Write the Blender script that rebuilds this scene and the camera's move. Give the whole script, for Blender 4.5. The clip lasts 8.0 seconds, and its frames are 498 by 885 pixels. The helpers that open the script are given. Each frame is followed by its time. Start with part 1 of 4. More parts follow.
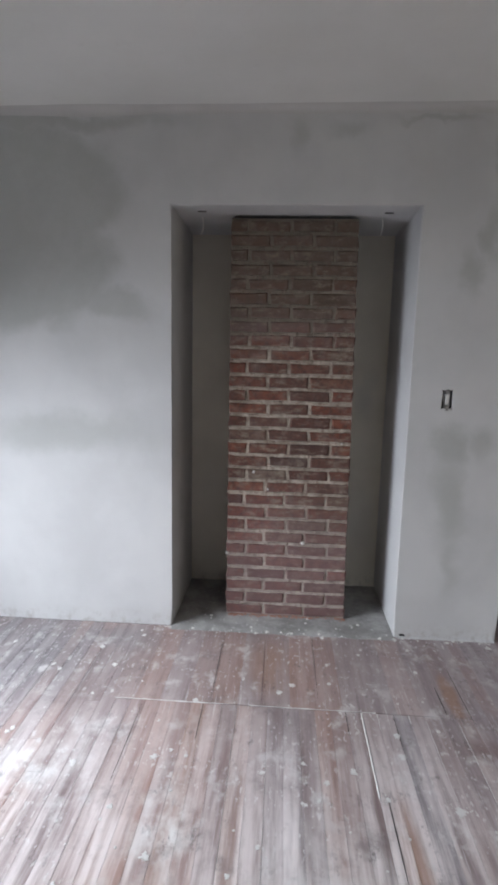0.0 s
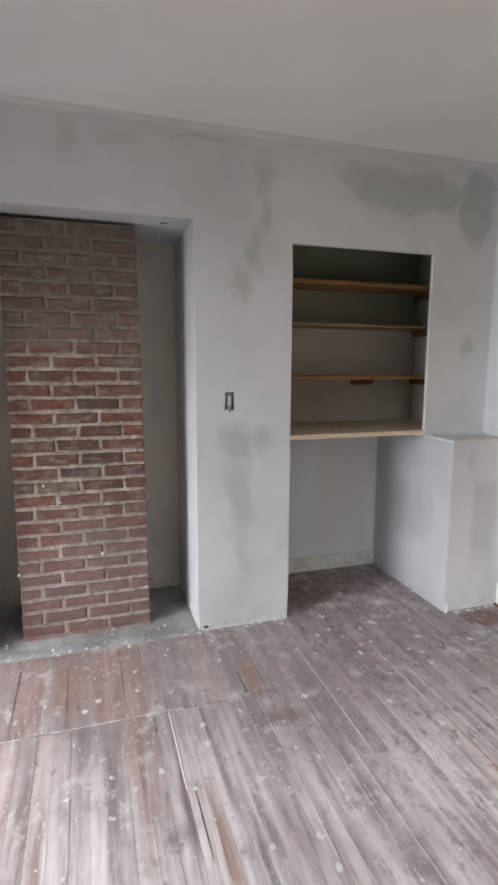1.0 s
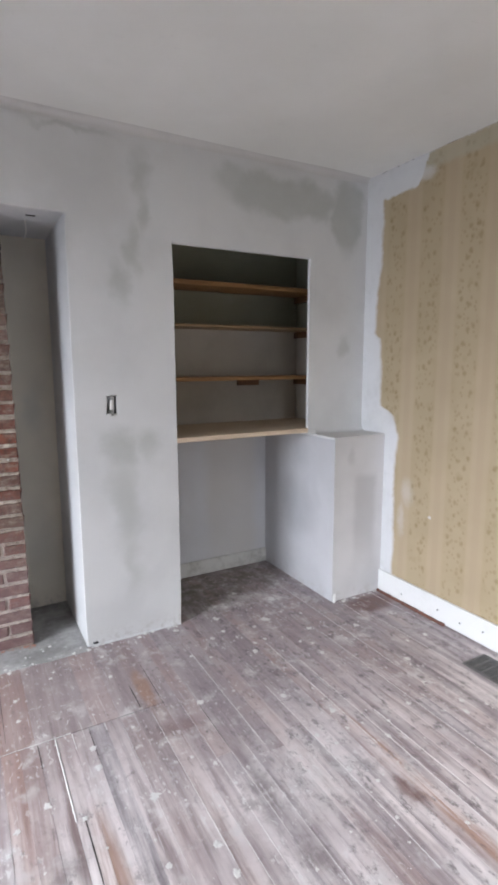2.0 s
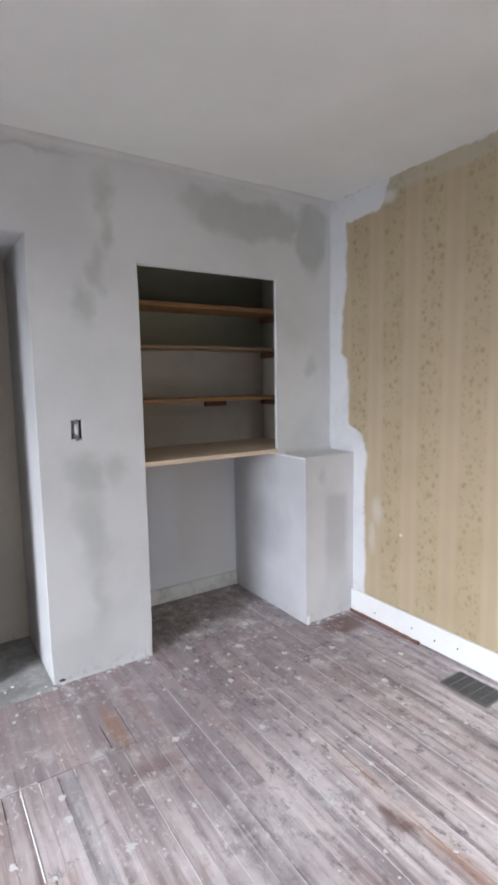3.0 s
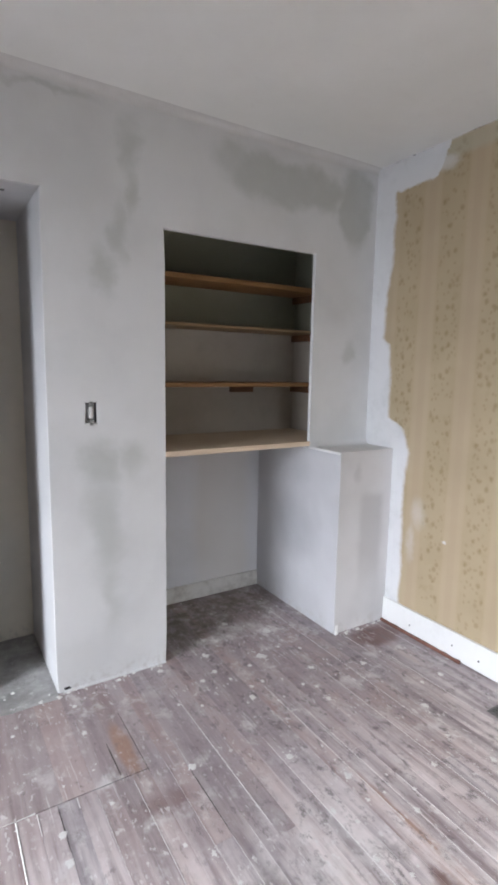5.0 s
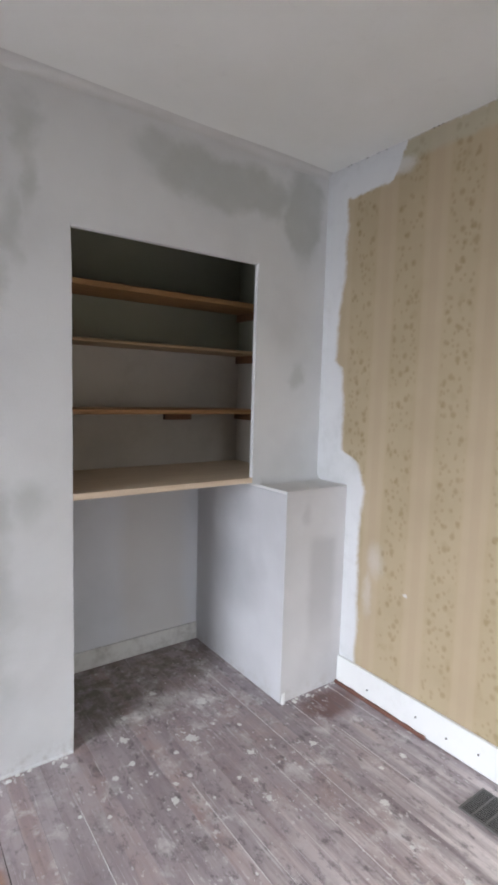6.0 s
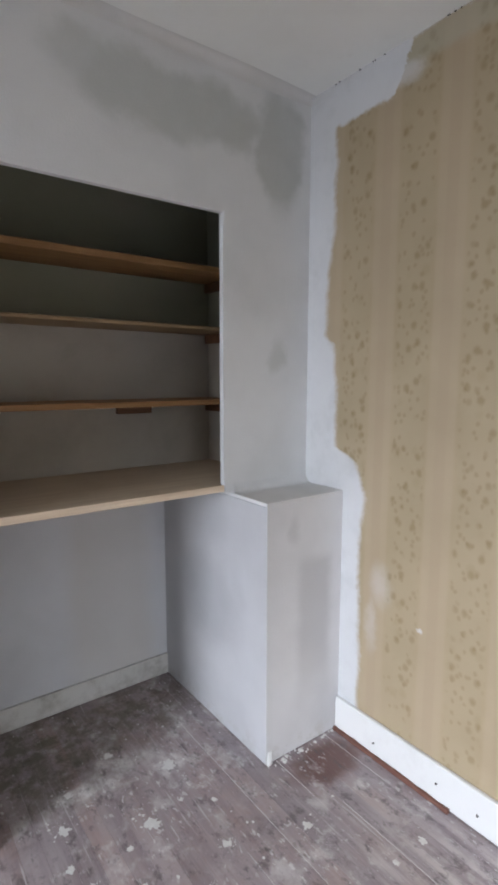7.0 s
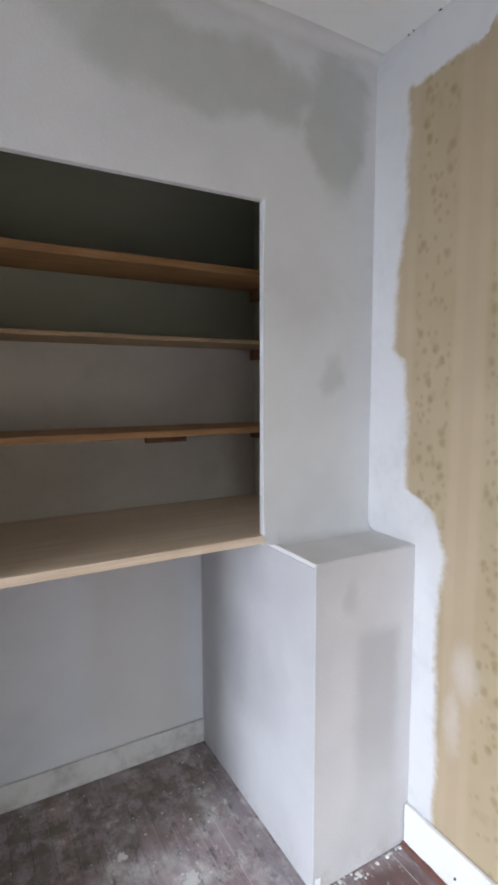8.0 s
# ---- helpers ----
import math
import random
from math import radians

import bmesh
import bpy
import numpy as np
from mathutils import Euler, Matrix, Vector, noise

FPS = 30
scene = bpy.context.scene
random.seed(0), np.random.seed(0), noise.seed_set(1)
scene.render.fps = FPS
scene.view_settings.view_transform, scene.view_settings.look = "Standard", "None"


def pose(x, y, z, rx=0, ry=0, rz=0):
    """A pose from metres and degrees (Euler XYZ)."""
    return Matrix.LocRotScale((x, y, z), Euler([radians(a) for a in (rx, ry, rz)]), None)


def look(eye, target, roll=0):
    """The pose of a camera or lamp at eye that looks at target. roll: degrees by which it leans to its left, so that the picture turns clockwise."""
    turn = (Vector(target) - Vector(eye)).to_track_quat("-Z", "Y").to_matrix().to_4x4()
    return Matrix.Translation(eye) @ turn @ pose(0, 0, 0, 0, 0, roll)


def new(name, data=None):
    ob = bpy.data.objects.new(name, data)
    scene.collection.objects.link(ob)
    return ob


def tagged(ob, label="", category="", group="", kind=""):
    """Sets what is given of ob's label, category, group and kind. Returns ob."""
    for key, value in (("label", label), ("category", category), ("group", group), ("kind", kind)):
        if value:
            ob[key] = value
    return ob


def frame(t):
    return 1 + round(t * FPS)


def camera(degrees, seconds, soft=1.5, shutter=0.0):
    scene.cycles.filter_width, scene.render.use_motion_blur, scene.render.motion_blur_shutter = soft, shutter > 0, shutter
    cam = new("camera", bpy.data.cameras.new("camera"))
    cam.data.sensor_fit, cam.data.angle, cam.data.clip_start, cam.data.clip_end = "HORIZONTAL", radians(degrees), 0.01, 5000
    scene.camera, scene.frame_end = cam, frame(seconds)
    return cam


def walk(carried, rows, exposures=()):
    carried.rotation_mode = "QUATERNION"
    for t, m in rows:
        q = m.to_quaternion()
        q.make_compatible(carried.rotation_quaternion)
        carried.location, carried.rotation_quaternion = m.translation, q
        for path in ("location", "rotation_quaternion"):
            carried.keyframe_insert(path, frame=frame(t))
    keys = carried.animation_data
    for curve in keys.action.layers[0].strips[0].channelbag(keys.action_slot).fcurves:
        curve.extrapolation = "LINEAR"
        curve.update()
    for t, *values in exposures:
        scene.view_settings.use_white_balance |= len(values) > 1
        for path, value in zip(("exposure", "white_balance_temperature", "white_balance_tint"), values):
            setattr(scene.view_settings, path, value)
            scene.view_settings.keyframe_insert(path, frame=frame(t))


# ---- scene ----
cam = camera(51.3, 8.0, soft=3.3)
PATH = [
    (0, (0.19, 0.036, 1.364), (0.068, 2.007, 1.047), 1.2),
    (0.5, (0.244, 0.01, 1.381), (0.491, 1.971, 1.076), 0.5),
    (1, (0.277, 0.0, 1.388), (0.866, 1.887, 1.084), 0.2),
    (1.5, (0.319, -0.001, 1.391), (1.148, 1.791, 1.074), 0.1),
    (2, (0.324, 0.016, 1.393), (1.285, 1.744, 1.091), -0.2),
    (3.5, (0.304, 0.083, 1.411), (1.425, 1.726, 1.2), -0.4),
    (4, (0.258, 0.091, 1.393), (1.396, 1.717, 1.141), 1.3),
    (4.2, (0.246, 0.15, 1.408), (1.325, 1.806, 1.107), 1.4),
    (5.3, (0.489, 0.404, 1.386), (1.534, 2.088, 1.117), 0.9),
    (5.5, (0.563, 0.452, 1.418), (1.652, 2.111, 1.173), 1.5),
    (6, (0.699, 0.592, 1.41), (1.866, 2.204, 1.213), 1.6),
    (6.5, (0.85, 0.805, 1.423), (2.069, 2.373, 1.187), 0.7),
    (7, (1.06, 0.941, 1.407), (2.244, 2.534, 1.157), 0.1),
    (7.5, (1.25, 1.063, 1.442), (2.312, 2.742, 1.216), 0.8),
    (8, (1.33, 1.203, 1.448), (2.3, 2.94, 1.241), -0.2),
]
walk(cam, [(t, look(eye, target, roll)) for t, eye, target, roll in PATH],
     exposures=[(0, -0.74, 6600, 10), (0.5, -0.44, 7050, 11), (1, -0.20, 6900, 11), (1.5, -0.02, 6700, 11), (2, 0.05, 6600, 11), (3.5, 0.03, 6500, 11), (4, 0.0, 6450, 10),
                (5.5, 0.10, 6650, 11), (6.5, 0.0, 6550, 10), (7, -0.02, 6500, 10), (7.5, 0.10, 6500, 10), (8, 0.30, 6420, 10)])

# ---- light: overcast daylight through an inferred west and an assumed south window ----
world = bpy.data.worlds.new("world")
scene.world = world
world.use_nodes = True
wt = world.node_tree
sky = wt.nodes.new("ShaderNodeTexSky")
sky.sky_type = "NISHITA"
sky.sun_disc = False
sky.sun_elevation, sky.sun_rotation = radians(38), radians(-100)
wt.links.new(sky.outputs[0], wt.nodes["Background"].inputs[0])
wt.nodes["Background"].inputs[1].default_value = 0.075

W, E, C = 2.50, 2.512, 2.455          # north wall, east wall, ceiling
XW, YS = -2.20, -1.40                 # west wall, south wall
WIN_Y0, WIN_Y1, WIN_Z0, WIN_Z1 = 0.70, 2.00, 0.55, 1.95

lamp = bpy.data.lights.new("window_light", "AREA")
lamp.shape, lamp.size, lamp.size_y = "RECTANGLE", 1.24, 1.30
lamp.energy, lamp.color, lamp.spread = 70.0, (0.820, 0.893, 1.0), radians(104)
lamp_ob = new("window_light", lamp)
lamp_ob.matrix_world = look((XW - 0.06, 1.35, 1.25), (XW + 1.0, 1.45, 0.53))

WIN_X0, WIN_X1 = 0.32, 1.48            # south window, unseen, added to brighten the low east wall and floor
lamp2 = bpy.data.lights.new("assumed_south_window_light", "AREA")
lamp2.shape, lamp2.size, lamp2.size_y = "RECTANGLE", 1.00, 1.30
lamp2.energy, lamp2.color, lamp2.spread = 42.0, (0.840, 0.902, 1.0), radians(94)
lamp2_ob = new("assumed_south_window_light", lamp2)
lamp2_ob.matrix_world = look((0.90, YS - 0.03, 1.25), (1.62, YS + 0.67, 0.44))


# ---- node helpers ----
def lk(nt, value, socket):
    if isinstance(value, bpy.types.NodeSocket):
        nt.links.new(value, socket)
    elif value is not None:
        socket.default_value = value


def place(nt):
    return nt.nodes.new("ShaderNodeNewGeometry").outputs["Position"]


def axes(nt, vec):
    n = nt.nodes.new("ShaderNodeSeparateXYZ")
    lk(nt, vec, n.inputs[0])
    return n.outputs[0], n.outputs[1], n.outputs[2]


def join(nt, x=0.0, y=0.0, z=0.0):
    n = nt.nodes.new("ShaderNodeCombineXYZ")
    lk(nt, x, n.inputs[0]), lk(nt, y, n.inputs[1]), lk(nt, z, n.inputs[2])
    return n.outputs[0]


def mth(nt, op, a, b=0.0, c=None):
    n = nt.nodes.new("ShaderNodeMath")
    n.operation = op
    lk(nt, a, n.inputs[0]), lk(nt, b, n.inputs[1]), lk(nt, c, n.inputs[2])
    return n.outputs[0]


def vec(nt, op, a, b):
    n = nt.nodes.new("ShaderNodeVectorMath")
    n.operation = op
    lk(nt, a, n.inputs[0]), lk(nt, b, n.inputs[1])
    return n.outputs[1] if op in ("LENGTH", "DOT_PRODUCT") else n.outputs[0]


def fog(nt, v, scale, detail=4.0, rough=0.55, stretch=None, colour=False):
    if stretch:
        v = vec(nt, "MULTIPLY", v, stretch)
    n = nt.nodes.new("ShaderNodeTexNoise")
    lk(nt, v, n.inputs["Vector"])
    n.inputs["Scale"].default_value, n.inputs["Detail"].default_value, n.inputs["Roughness"].default_value = scale, detail, rough
    return n.outputs["Color"] if colour else n.outputs["Fac"]


def span(nt, v, a, b, lo=0.0, hi=1.0, smooth=True):
    n = nt.nodes.new("ShaderNodeMapRange")
    n.interpolation_type = "SMOOTHSTEP" if smooth else "LINEAR"
    lk(nt, v, n.inputs[0])
    for i, x in enumerate((a, b, lo, hi)):
        n.inputs[i + 1].default_value = x
    return n.outputs[0]


def mix(nt, f, a, b, blend="MIX"):
    n = nt.nodes.new("ShaderNodeMix")
    n.data_type, n.blend_type = "RGBA", blend
    a = (*a, 1) if isinstance(a, tuple) else a
    b = (*b, 1) if isinstance(b, tuple) else b
    lk(nt, f, n.inputs["Factor"]), lk(nt, a, n.inputs[6]), lk(nt, b, n.inputs[7])
    return n.outputs[2]


def ramp(nt, f, stops):
    n = nt.nodes.new("ShaderNodeValToRGB")
    while len(n.color_ramp.elements) < len(stops):
        n.color_ramp.elements.new(0.5)
    for e, (p, c) in zip(n.color_ramp.elements, stops):
        e.position, e.color = p, (*c, 1) if isinstance(c, tuple) else (c, c, c, 1)
    lk(nt, f, n.inputs[0])
    return n.outputs[0]


def rnd(nt):
    return nt.nodes.new("ShaderNodeObjectInfo").outputs["Random"]


def material(name, rough=0.8, metal=0.0):
    m = bpy.data.materials.new(name)
    m.use_nodes = True
    s = m.node_tree.nodes["Principled BSDF"]
    s.inputs["Roughness"].default_value, s.inputs["Metallic"].default_value = rough, metal
    return m, m.node_tree, s


def relief(nt, s, height, strength, distance=0.002):
    n = nt.nodes.new("ShaderNodeBump")
    n.inputs["Strength"].default_value, n.inputs["Distance"].default_value = strength, distance
    lk(nt, height, n.inputs["Height"])
    nt.links.new(n.outputs[0], s.inputs["Normal"])


def patches(nt, u, v, spots, wobble=0.10, scale=4.0):
    """Mask of soft-edged patches (u, v, half width, half height, softness, strength)."""
    p = join(nt, u, v)
    w = vec(nt, "SUBTRACT", fog(nt, p, scale, 5.0, 0.6, colour=True), (0.5, 0.5, 0.5))
    p = vec(nt, "ADD", p, vec(nt, "MULTIPLY", w, (wobble * 2, wobble * 2, 0.0)))
    total = None
    for cu, cv, ru, rv, soft, strong in spots:
        d = vec(nt, "LENGTH", vec(nt, "MULTIPLY", vec(nt, "SUBTRACT", p, (cu, cv, 0.0)), (1 / ru, 1 / rv, 0.0)), (0, 0, 0))
        f = span(nt, d, 1 + soft, 1 - soft, 0.0, strong)
        total = f if total is None else mth(nt, "MAXIMUM", total, f)
    return total


def slabs(nt, u, v, rects, wobble=0.02, scale=9.0):
    """Mask of straight-edged patches (u0, u1, v0, v1, softness, strength)."""
    p = join(nt, u, v)
    w = vec(nt, "SUBTRACT", fog(nt, p, scale, 5.0, 0.6, colour=True), (0.5, 0.5, 0.5))
    p = vec(nt, "ADD", p, vec(nt, "MULTIPLY", w, (wobble * 2, wobble * 2, 0.0)))
    pu, pv, _ = axes(nt, p)
    total = None
    for u0, u1, v0, v1, soft, strong in rects:
        f = mth(nt, "MULTIPLY", span(nt, pu, u0 - soft, u0 + soft), span(nt, pu, u1 + soft, u1 - soft))
        f = mth(nt, "MULTIPLY", f, mth(nt, "MULTIPLY", span(nt, pv, v0 - 6 * soft, v0 + 6 * soft), span(nt, pv, v1 + soft, v1 - soft, 0.0, strong)))
        total = f if total is None else mth(nt, "MAXIMUM", total, f)
    return total


def drywall(name, axis_u, spots, white=(0.67, 0.675, 0.672), board=(0.48, 0.495, 0.477), wobble=0.10, rects=()):
    """Skim-coated plasterboard: white joint compound with bare grey board showing through."""
    m, nt, s = material(name, 0.86)
    p = place(nt)
    x, y, z = axes(nt, p)
    u = x if axis_u == "x" else y
    col = mix(nt, span(nt, fog(nt, p, 2.2, 5.0), 0.35, 0.7), white, tuple(0.88 * c for c in white))
    if spots:
        mask = patches(nt, u, z, spots, wobble)
        mask = mth(nt, "MULTIPLY", mask, span(nt, fog(nt, p, 7.0, 6.0, 0.65), 0.25, 0.62, 0.75, 1.0))
        col = mix(nt, mask, col, board)
    if rects:
        col = mix(nt, slabs(nt, u, z, rects), col, board)
    sand = fog(nt, p, 14.0, 6.0, 0.7, stretch=(1.0, 1.0, 0.35))
    col = mix(nt, span(nt, sand, 0.55, 0.8, 0.0, 0.16), col, (0.55, 0.55, 0.54))
    # patchy brownish tone over the lowest ten centimetres
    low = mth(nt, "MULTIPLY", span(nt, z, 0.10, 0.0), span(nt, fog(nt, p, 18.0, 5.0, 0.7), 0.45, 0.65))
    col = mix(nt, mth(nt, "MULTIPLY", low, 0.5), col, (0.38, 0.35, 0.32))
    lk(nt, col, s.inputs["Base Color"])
    bump = mth(nt, "ADD", mth(nt, "MULTIPLY", fog(nt, p, 5.0, 4.0), 1.5), fog(nt, p, 130.0, 3.0))
    relief(nt, s, bump, 0.25, 0.003)
    return m


# ---- materials ----
M_NORTH = drywall("skimmed_plasterboard_north", "x", [
    (-1.02, 2.12, 0.46, 0.27, 0.15, 0.95), (-1.06, 1.78, 0.47, 0.30, 0.15, 0.95), (-1.45, 1.9, 0.5, 0.5, 0.15, 0.95), (-0.60, 1.60, 0.16, 0.07, 0.4, 0.8), (-1.00, 2.395, 0.62, 0.035, 0.6, 0.9),
    (-0.85, 1.00, 0.42, 0.09, 0.6, 0.75), (0.23, 2.33, 0.045, 0.075, 0.7, 0.65), (0.43, 2.36, 0.075, 0.035, 0.7, 0.6),
    (0.83, 2.405, 0.16, 0.014, 0.7, 0.7), (1.125, 2.26, 0.035, 0.09, 0.8, 0.85), (1.14, 2.09, 0.030, 0.08, 0.8, 0.85),
    (1.085, 1.93, 0.028, 0.12, 0.8, 0.85), (1.015, 1.75, 0.035, 0.09, 0.8, 0.85), (1.00, 0.98, 0.07, 0.10, 0.7, 0.95),
    (1.13, 1.00, 0.07, 0.07, 0.8, 0.8), (1.00, 0.70, 0.055, 0.22, 0.8, 0.8), (1.03, 0.40, 0.04, 0.16, 0.9, 0.7),
    (1.95, 2.28, 0.36, 0.105, 0.28, 0.95), (2.36, 2.24, 0.11, 0.21, 0.25, 0.95), (2.355, 1.505, 0.030, 0.055, 0.7, 0.7),
    (1.62, 2.33, 0.10, 0.06, 0.5, 0.7)], wobble=0.11)
M_PLAIN = drywall("skimmed_plasterboard", "x", [(-0.18, 0.55, 0.10, 0.20, 0.9, 0.3), (0.68, 1.15, 0.05, 0.10, 0.9, 0.5), (0.66, 0.4, 0.08, 0.16, 0.9, 0.35)],
                  white=(0.76, 0.715, 0.62))
M_JAMB = drywall("skimmed_reveal", "y", [], white=(0.60, 0.605, 0.61))
# Rear spot at y 2.95 paints recess shade; the other spots are smears.
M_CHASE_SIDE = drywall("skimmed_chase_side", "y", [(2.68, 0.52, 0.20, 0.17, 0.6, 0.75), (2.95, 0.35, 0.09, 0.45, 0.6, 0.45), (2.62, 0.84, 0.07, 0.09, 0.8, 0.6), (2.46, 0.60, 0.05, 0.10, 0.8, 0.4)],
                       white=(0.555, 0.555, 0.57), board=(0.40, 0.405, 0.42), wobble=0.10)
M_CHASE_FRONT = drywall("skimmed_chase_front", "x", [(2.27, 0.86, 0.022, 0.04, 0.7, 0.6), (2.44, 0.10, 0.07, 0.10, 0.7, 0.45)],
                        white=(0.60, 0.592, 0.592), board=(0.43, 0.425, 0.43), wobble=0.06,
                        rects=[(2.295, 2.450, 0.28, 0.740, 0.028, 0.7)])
M_COVE = drywall("joint_compound", "x", [], white=(0.64, 0.64, 0.625))
# Ledge lightened against the chase panels: its missing light is in the colour.
M_LEDGE_LIFTED = drywall("skimmed_ledge_lifted", "x", [(2.44, 0.978, 0.07, 0.10, 0.9, 0.3)], white=(0.80, 0.79, 0.78))
# Recess back with a warmer, darker band from x 1.70 to 2.06.
M_LOW_BACK = drywall("painted_recess_back", "x", [(1.98, 0.15, 0.12, 0.12, 0.9, 0.4)], white=(0.60, 0.605, 0.62), board=(0.54, 0.51, 0.47),
                     rects=[(1.70, 2.06, 0.0, 1.2, 0.06, 0.6)])

M_CEIL, nt, s = material("ceiling_paint", 0.9)
p = place(nt)
c = mix(nt, span(nt, fog(nt, p, 1.6, 5.0), 0.3, 0.7), (0.83, 0.84, 0.82), (0.77, 0.78, 0.755))
c = mix(nt, span(nt, fog(nt, p, 16.0, 5.0, 0.7), 0.58, 0.8, 0.0, 0.18), c, (0.58, 0.57, 0.55))
lk(nt, c, s.inputs["Base Color"])
relief(nt, s, fog(nt, p, 40.0, 5.0), 0.25, 0.003)

M_NICHE, nt, s = material("niche_two_tone", 0.85)
p = place(nt)
x, y, z = axes(nt, p)
# Darker olive above z 1.62, warmer grey below.
up = span(nt, mth(nt, "ADD", z, mth(nt, "MULTIPLY", fog(nt, p, 6.0), 0.02)), 1.612, 1.622)
c = mix(nt, up, (0.50, 0.465, 0.41), (0.28, 0.285, 0.215))
c = mix(nt, span(nt, fog(nt, p, 5.0, 5.0, 0.65), 0.4, 0.75, 0.0, 0.35), c, (0.33, 0.295, 0.25))
lk(nt, c, s.inputs["Base Color"])
relief(nt, s, fog(nt, p, 30.0, 4.0), 0.2)

M_TRIM, nt, s = material("white_trim_paint", 0.35)
p = place(nt)
c = mix(nt, span(nt, fog(nt, p, 9.0, 5.0, 0.65), 0.5, 0.8, 0.0, 0.35), (0.80, 0.80, 0.79), (0.60, 0.59, 0.57))
lk(nt, c, s.inputs["Base Color"])
relief(nt, s, fog(nt, p, 60.0, 3.0), 0.15, 0.001)

M_OLDTRIM, nt, s = material("dusty_trim_paint", 0.6)
p = place(nt)
c = mix(nt, span(nt, fog(nt, p, 12.0, 5.0, 0.65), 0.4, 0.75), (0.58, 0.57, 0.54), (0.38, 0.36, 0.33))
lk(nt, c, s.inputs["Base Color"])
relief(nt, s, fog(nt, p, 60.0, 3.0), 0.15, 0.001)

# printed wallpaper with a painted-out border along the corner and the ceiling
M_PAPER, nt, s = material("floral_wallpaper", 0.75)
p = place(nt)
x, y, z = axes(nt, p)
wob = mth(nt, "MULTIPLY", mth(nt, "SUBTRACT", fog(nt, p, 9.0, 5.0, 0.6), 0.5), 0.045)
wob = mth(nt, "ADD", wob, mth(nt, "MULTIPLY", mth(nt, "SUBTRACT", fog(nt, p, 55.0, 4.0, 0.7), 0.5), 0.022))
phase = mth(nt, "FRACT", mth(nt, "DIVIDE", mth(nt, "ADD", y, 10.0 - 1.96 + 0.1225), 0.245))
off = mth(nt, "ABSOLUTE", mth(nt, "SUBTRACT", phase, 0.5))
band = span(nt, off, 0.29, 0.22)
c = mix(nt, span(nt, fog(nt, p, 3.0, 4.0), 0.35, 0.7), (0.425, 0.335, 0.215), (0.375, 0.293, 0.18))
c = mix(nt, mth(nt, "MULTIPLY", span(nt, off, 0.27, 0.33), 0.4), c, (0.455, 0.36, 0.25))
c = mix(nt, mth(nt, "MULTIPLY", span(nt, off, 0.40, 0.44), 0.35), c, (0.39, 0.30, 0.20))
c = mix(nt, mth(nt, "MULTIPLY", band, 0.30), c, (0.385, 0.313, 0.20))
for scale, radius, keep, tone, seed, much in ((25.0, 0.40, 0.50, (0.235, 0.165, 0.07), 0.0, 0.52), (31.0, 0.40, 0.42, (0.26, 0.17, 0.085), 3.7, 0.50),
                                              (18.0, 0.46, 0.5, (0.32, 0.25, 0.135), 7.1, 0.42), (46.0, 0.42, 0.35, (0.25, 0.175, 0.08), 5.2, 0.40)):
    v = nt.nodes.new("ShaderNodeTexVoronoi")
    v.inputs["Scale"].default_value, v.inputs["Randomness"].default_value = scale, 0.8
    warp = vec(nt, "MULTIPLY", fog(nt, p, 40.0, 2.0, colour=True), (0.0, 0.012, 0.012))
    lk(nt, vec(nt, "ADD", vec(nt, "MULTIPLY", p, (0.0, 1.0, 0.85)), vec(nt, "ADD", warp, (seed, seed, seed))), v.inputs["Vector"])
    blob = span(nt, v.outputs["Distance"], radius + 0.03, radius - 0.28)
    pick = mth(nt, "LESS_THAN", axes(nt, v.outputs["Color"])[0], keep)
    c = mix(nt, mth(nt, "MULTIPLY", mth(nt, "MULTIPLY", mth(nt, "MULTIPLY", blob, pick), band), much), c, tone)
edge = ramp(nt, mth(nt, "DIVIDE", z, 2.5), [(0.063, 0.12), (0.24, 0.17), (0.343, 0.18), (0.385, 0.09), (0.403, 0.14), (0.437, 0.26), (0.448, 0.44), (0.456, 0.61), (0.590, 0.65), (0.612, 0.69), (0.624, 0.83), (0.727, 0.80), (0.78, 0.72), (0.864, 0.69), (0.93, 0.72)])
limit = mth(nt, "ADD", mth(nt, "MULTIPLY", axes(nt, edge)[0], 0.30), 2.15)
side = span(nt, mth(nt, "SUBTRACT", mth(nt, "ADD", y, wob), limit), -0.016, 0.016)
top_z = span(nt, mth(nt, "ADD", y, mth(nt, "MULTIPLY", wob, 2.0)), 2.04, 2.11, 2.455, 2.305)
over = span(nt, mth(nt, "SUBTRACT", mth(nt, "ADD", z, mth(nt, "MULTIPLY", wob, 1.2)), top_z), -0.01, 0.01)
white = mth(nt, "MAXIMUM", side, over)
faded = mth(nt, "MULTIPLY", span(nt, mth(nt, "ADD", z, wob), 2.35, 2.39), 0.45)
c = mix(nt, faded, c, (0.43, 0.415, 0.33))
smear = patches(nt, y, z, [(2.10, 0.66, 0.035, 0.06, 0.9, 0.35), (2.135, 0.50, 0.02, 0.08, 0.9, 0.3), (2.06, 2.36, 0.06, 0.03, 0.6, 0.6), (1.93, 0.55, 0.012, 0.01, 0.5, 0.8)], 0.03, 14.0)
white = mth(nt, "MAXIMUM", white, smear)
paint = mix(nt, span(nt, fog(nt, p, 7.0, 5.0, 0.65), 0.45, 0.75), (0.65, 0.655, 0.665), (0.57, 0.575, 0.58))
c = mix(nt, white, c, paint)
lk(nt, c, s.inputs["Base Color"])
relief(nt, s, mth(nt, "ADD", mth(nt, "MULTIPLY", white, 0.4), fog(nt, p, 70.0, 4.0)), 0.25, 0.002)

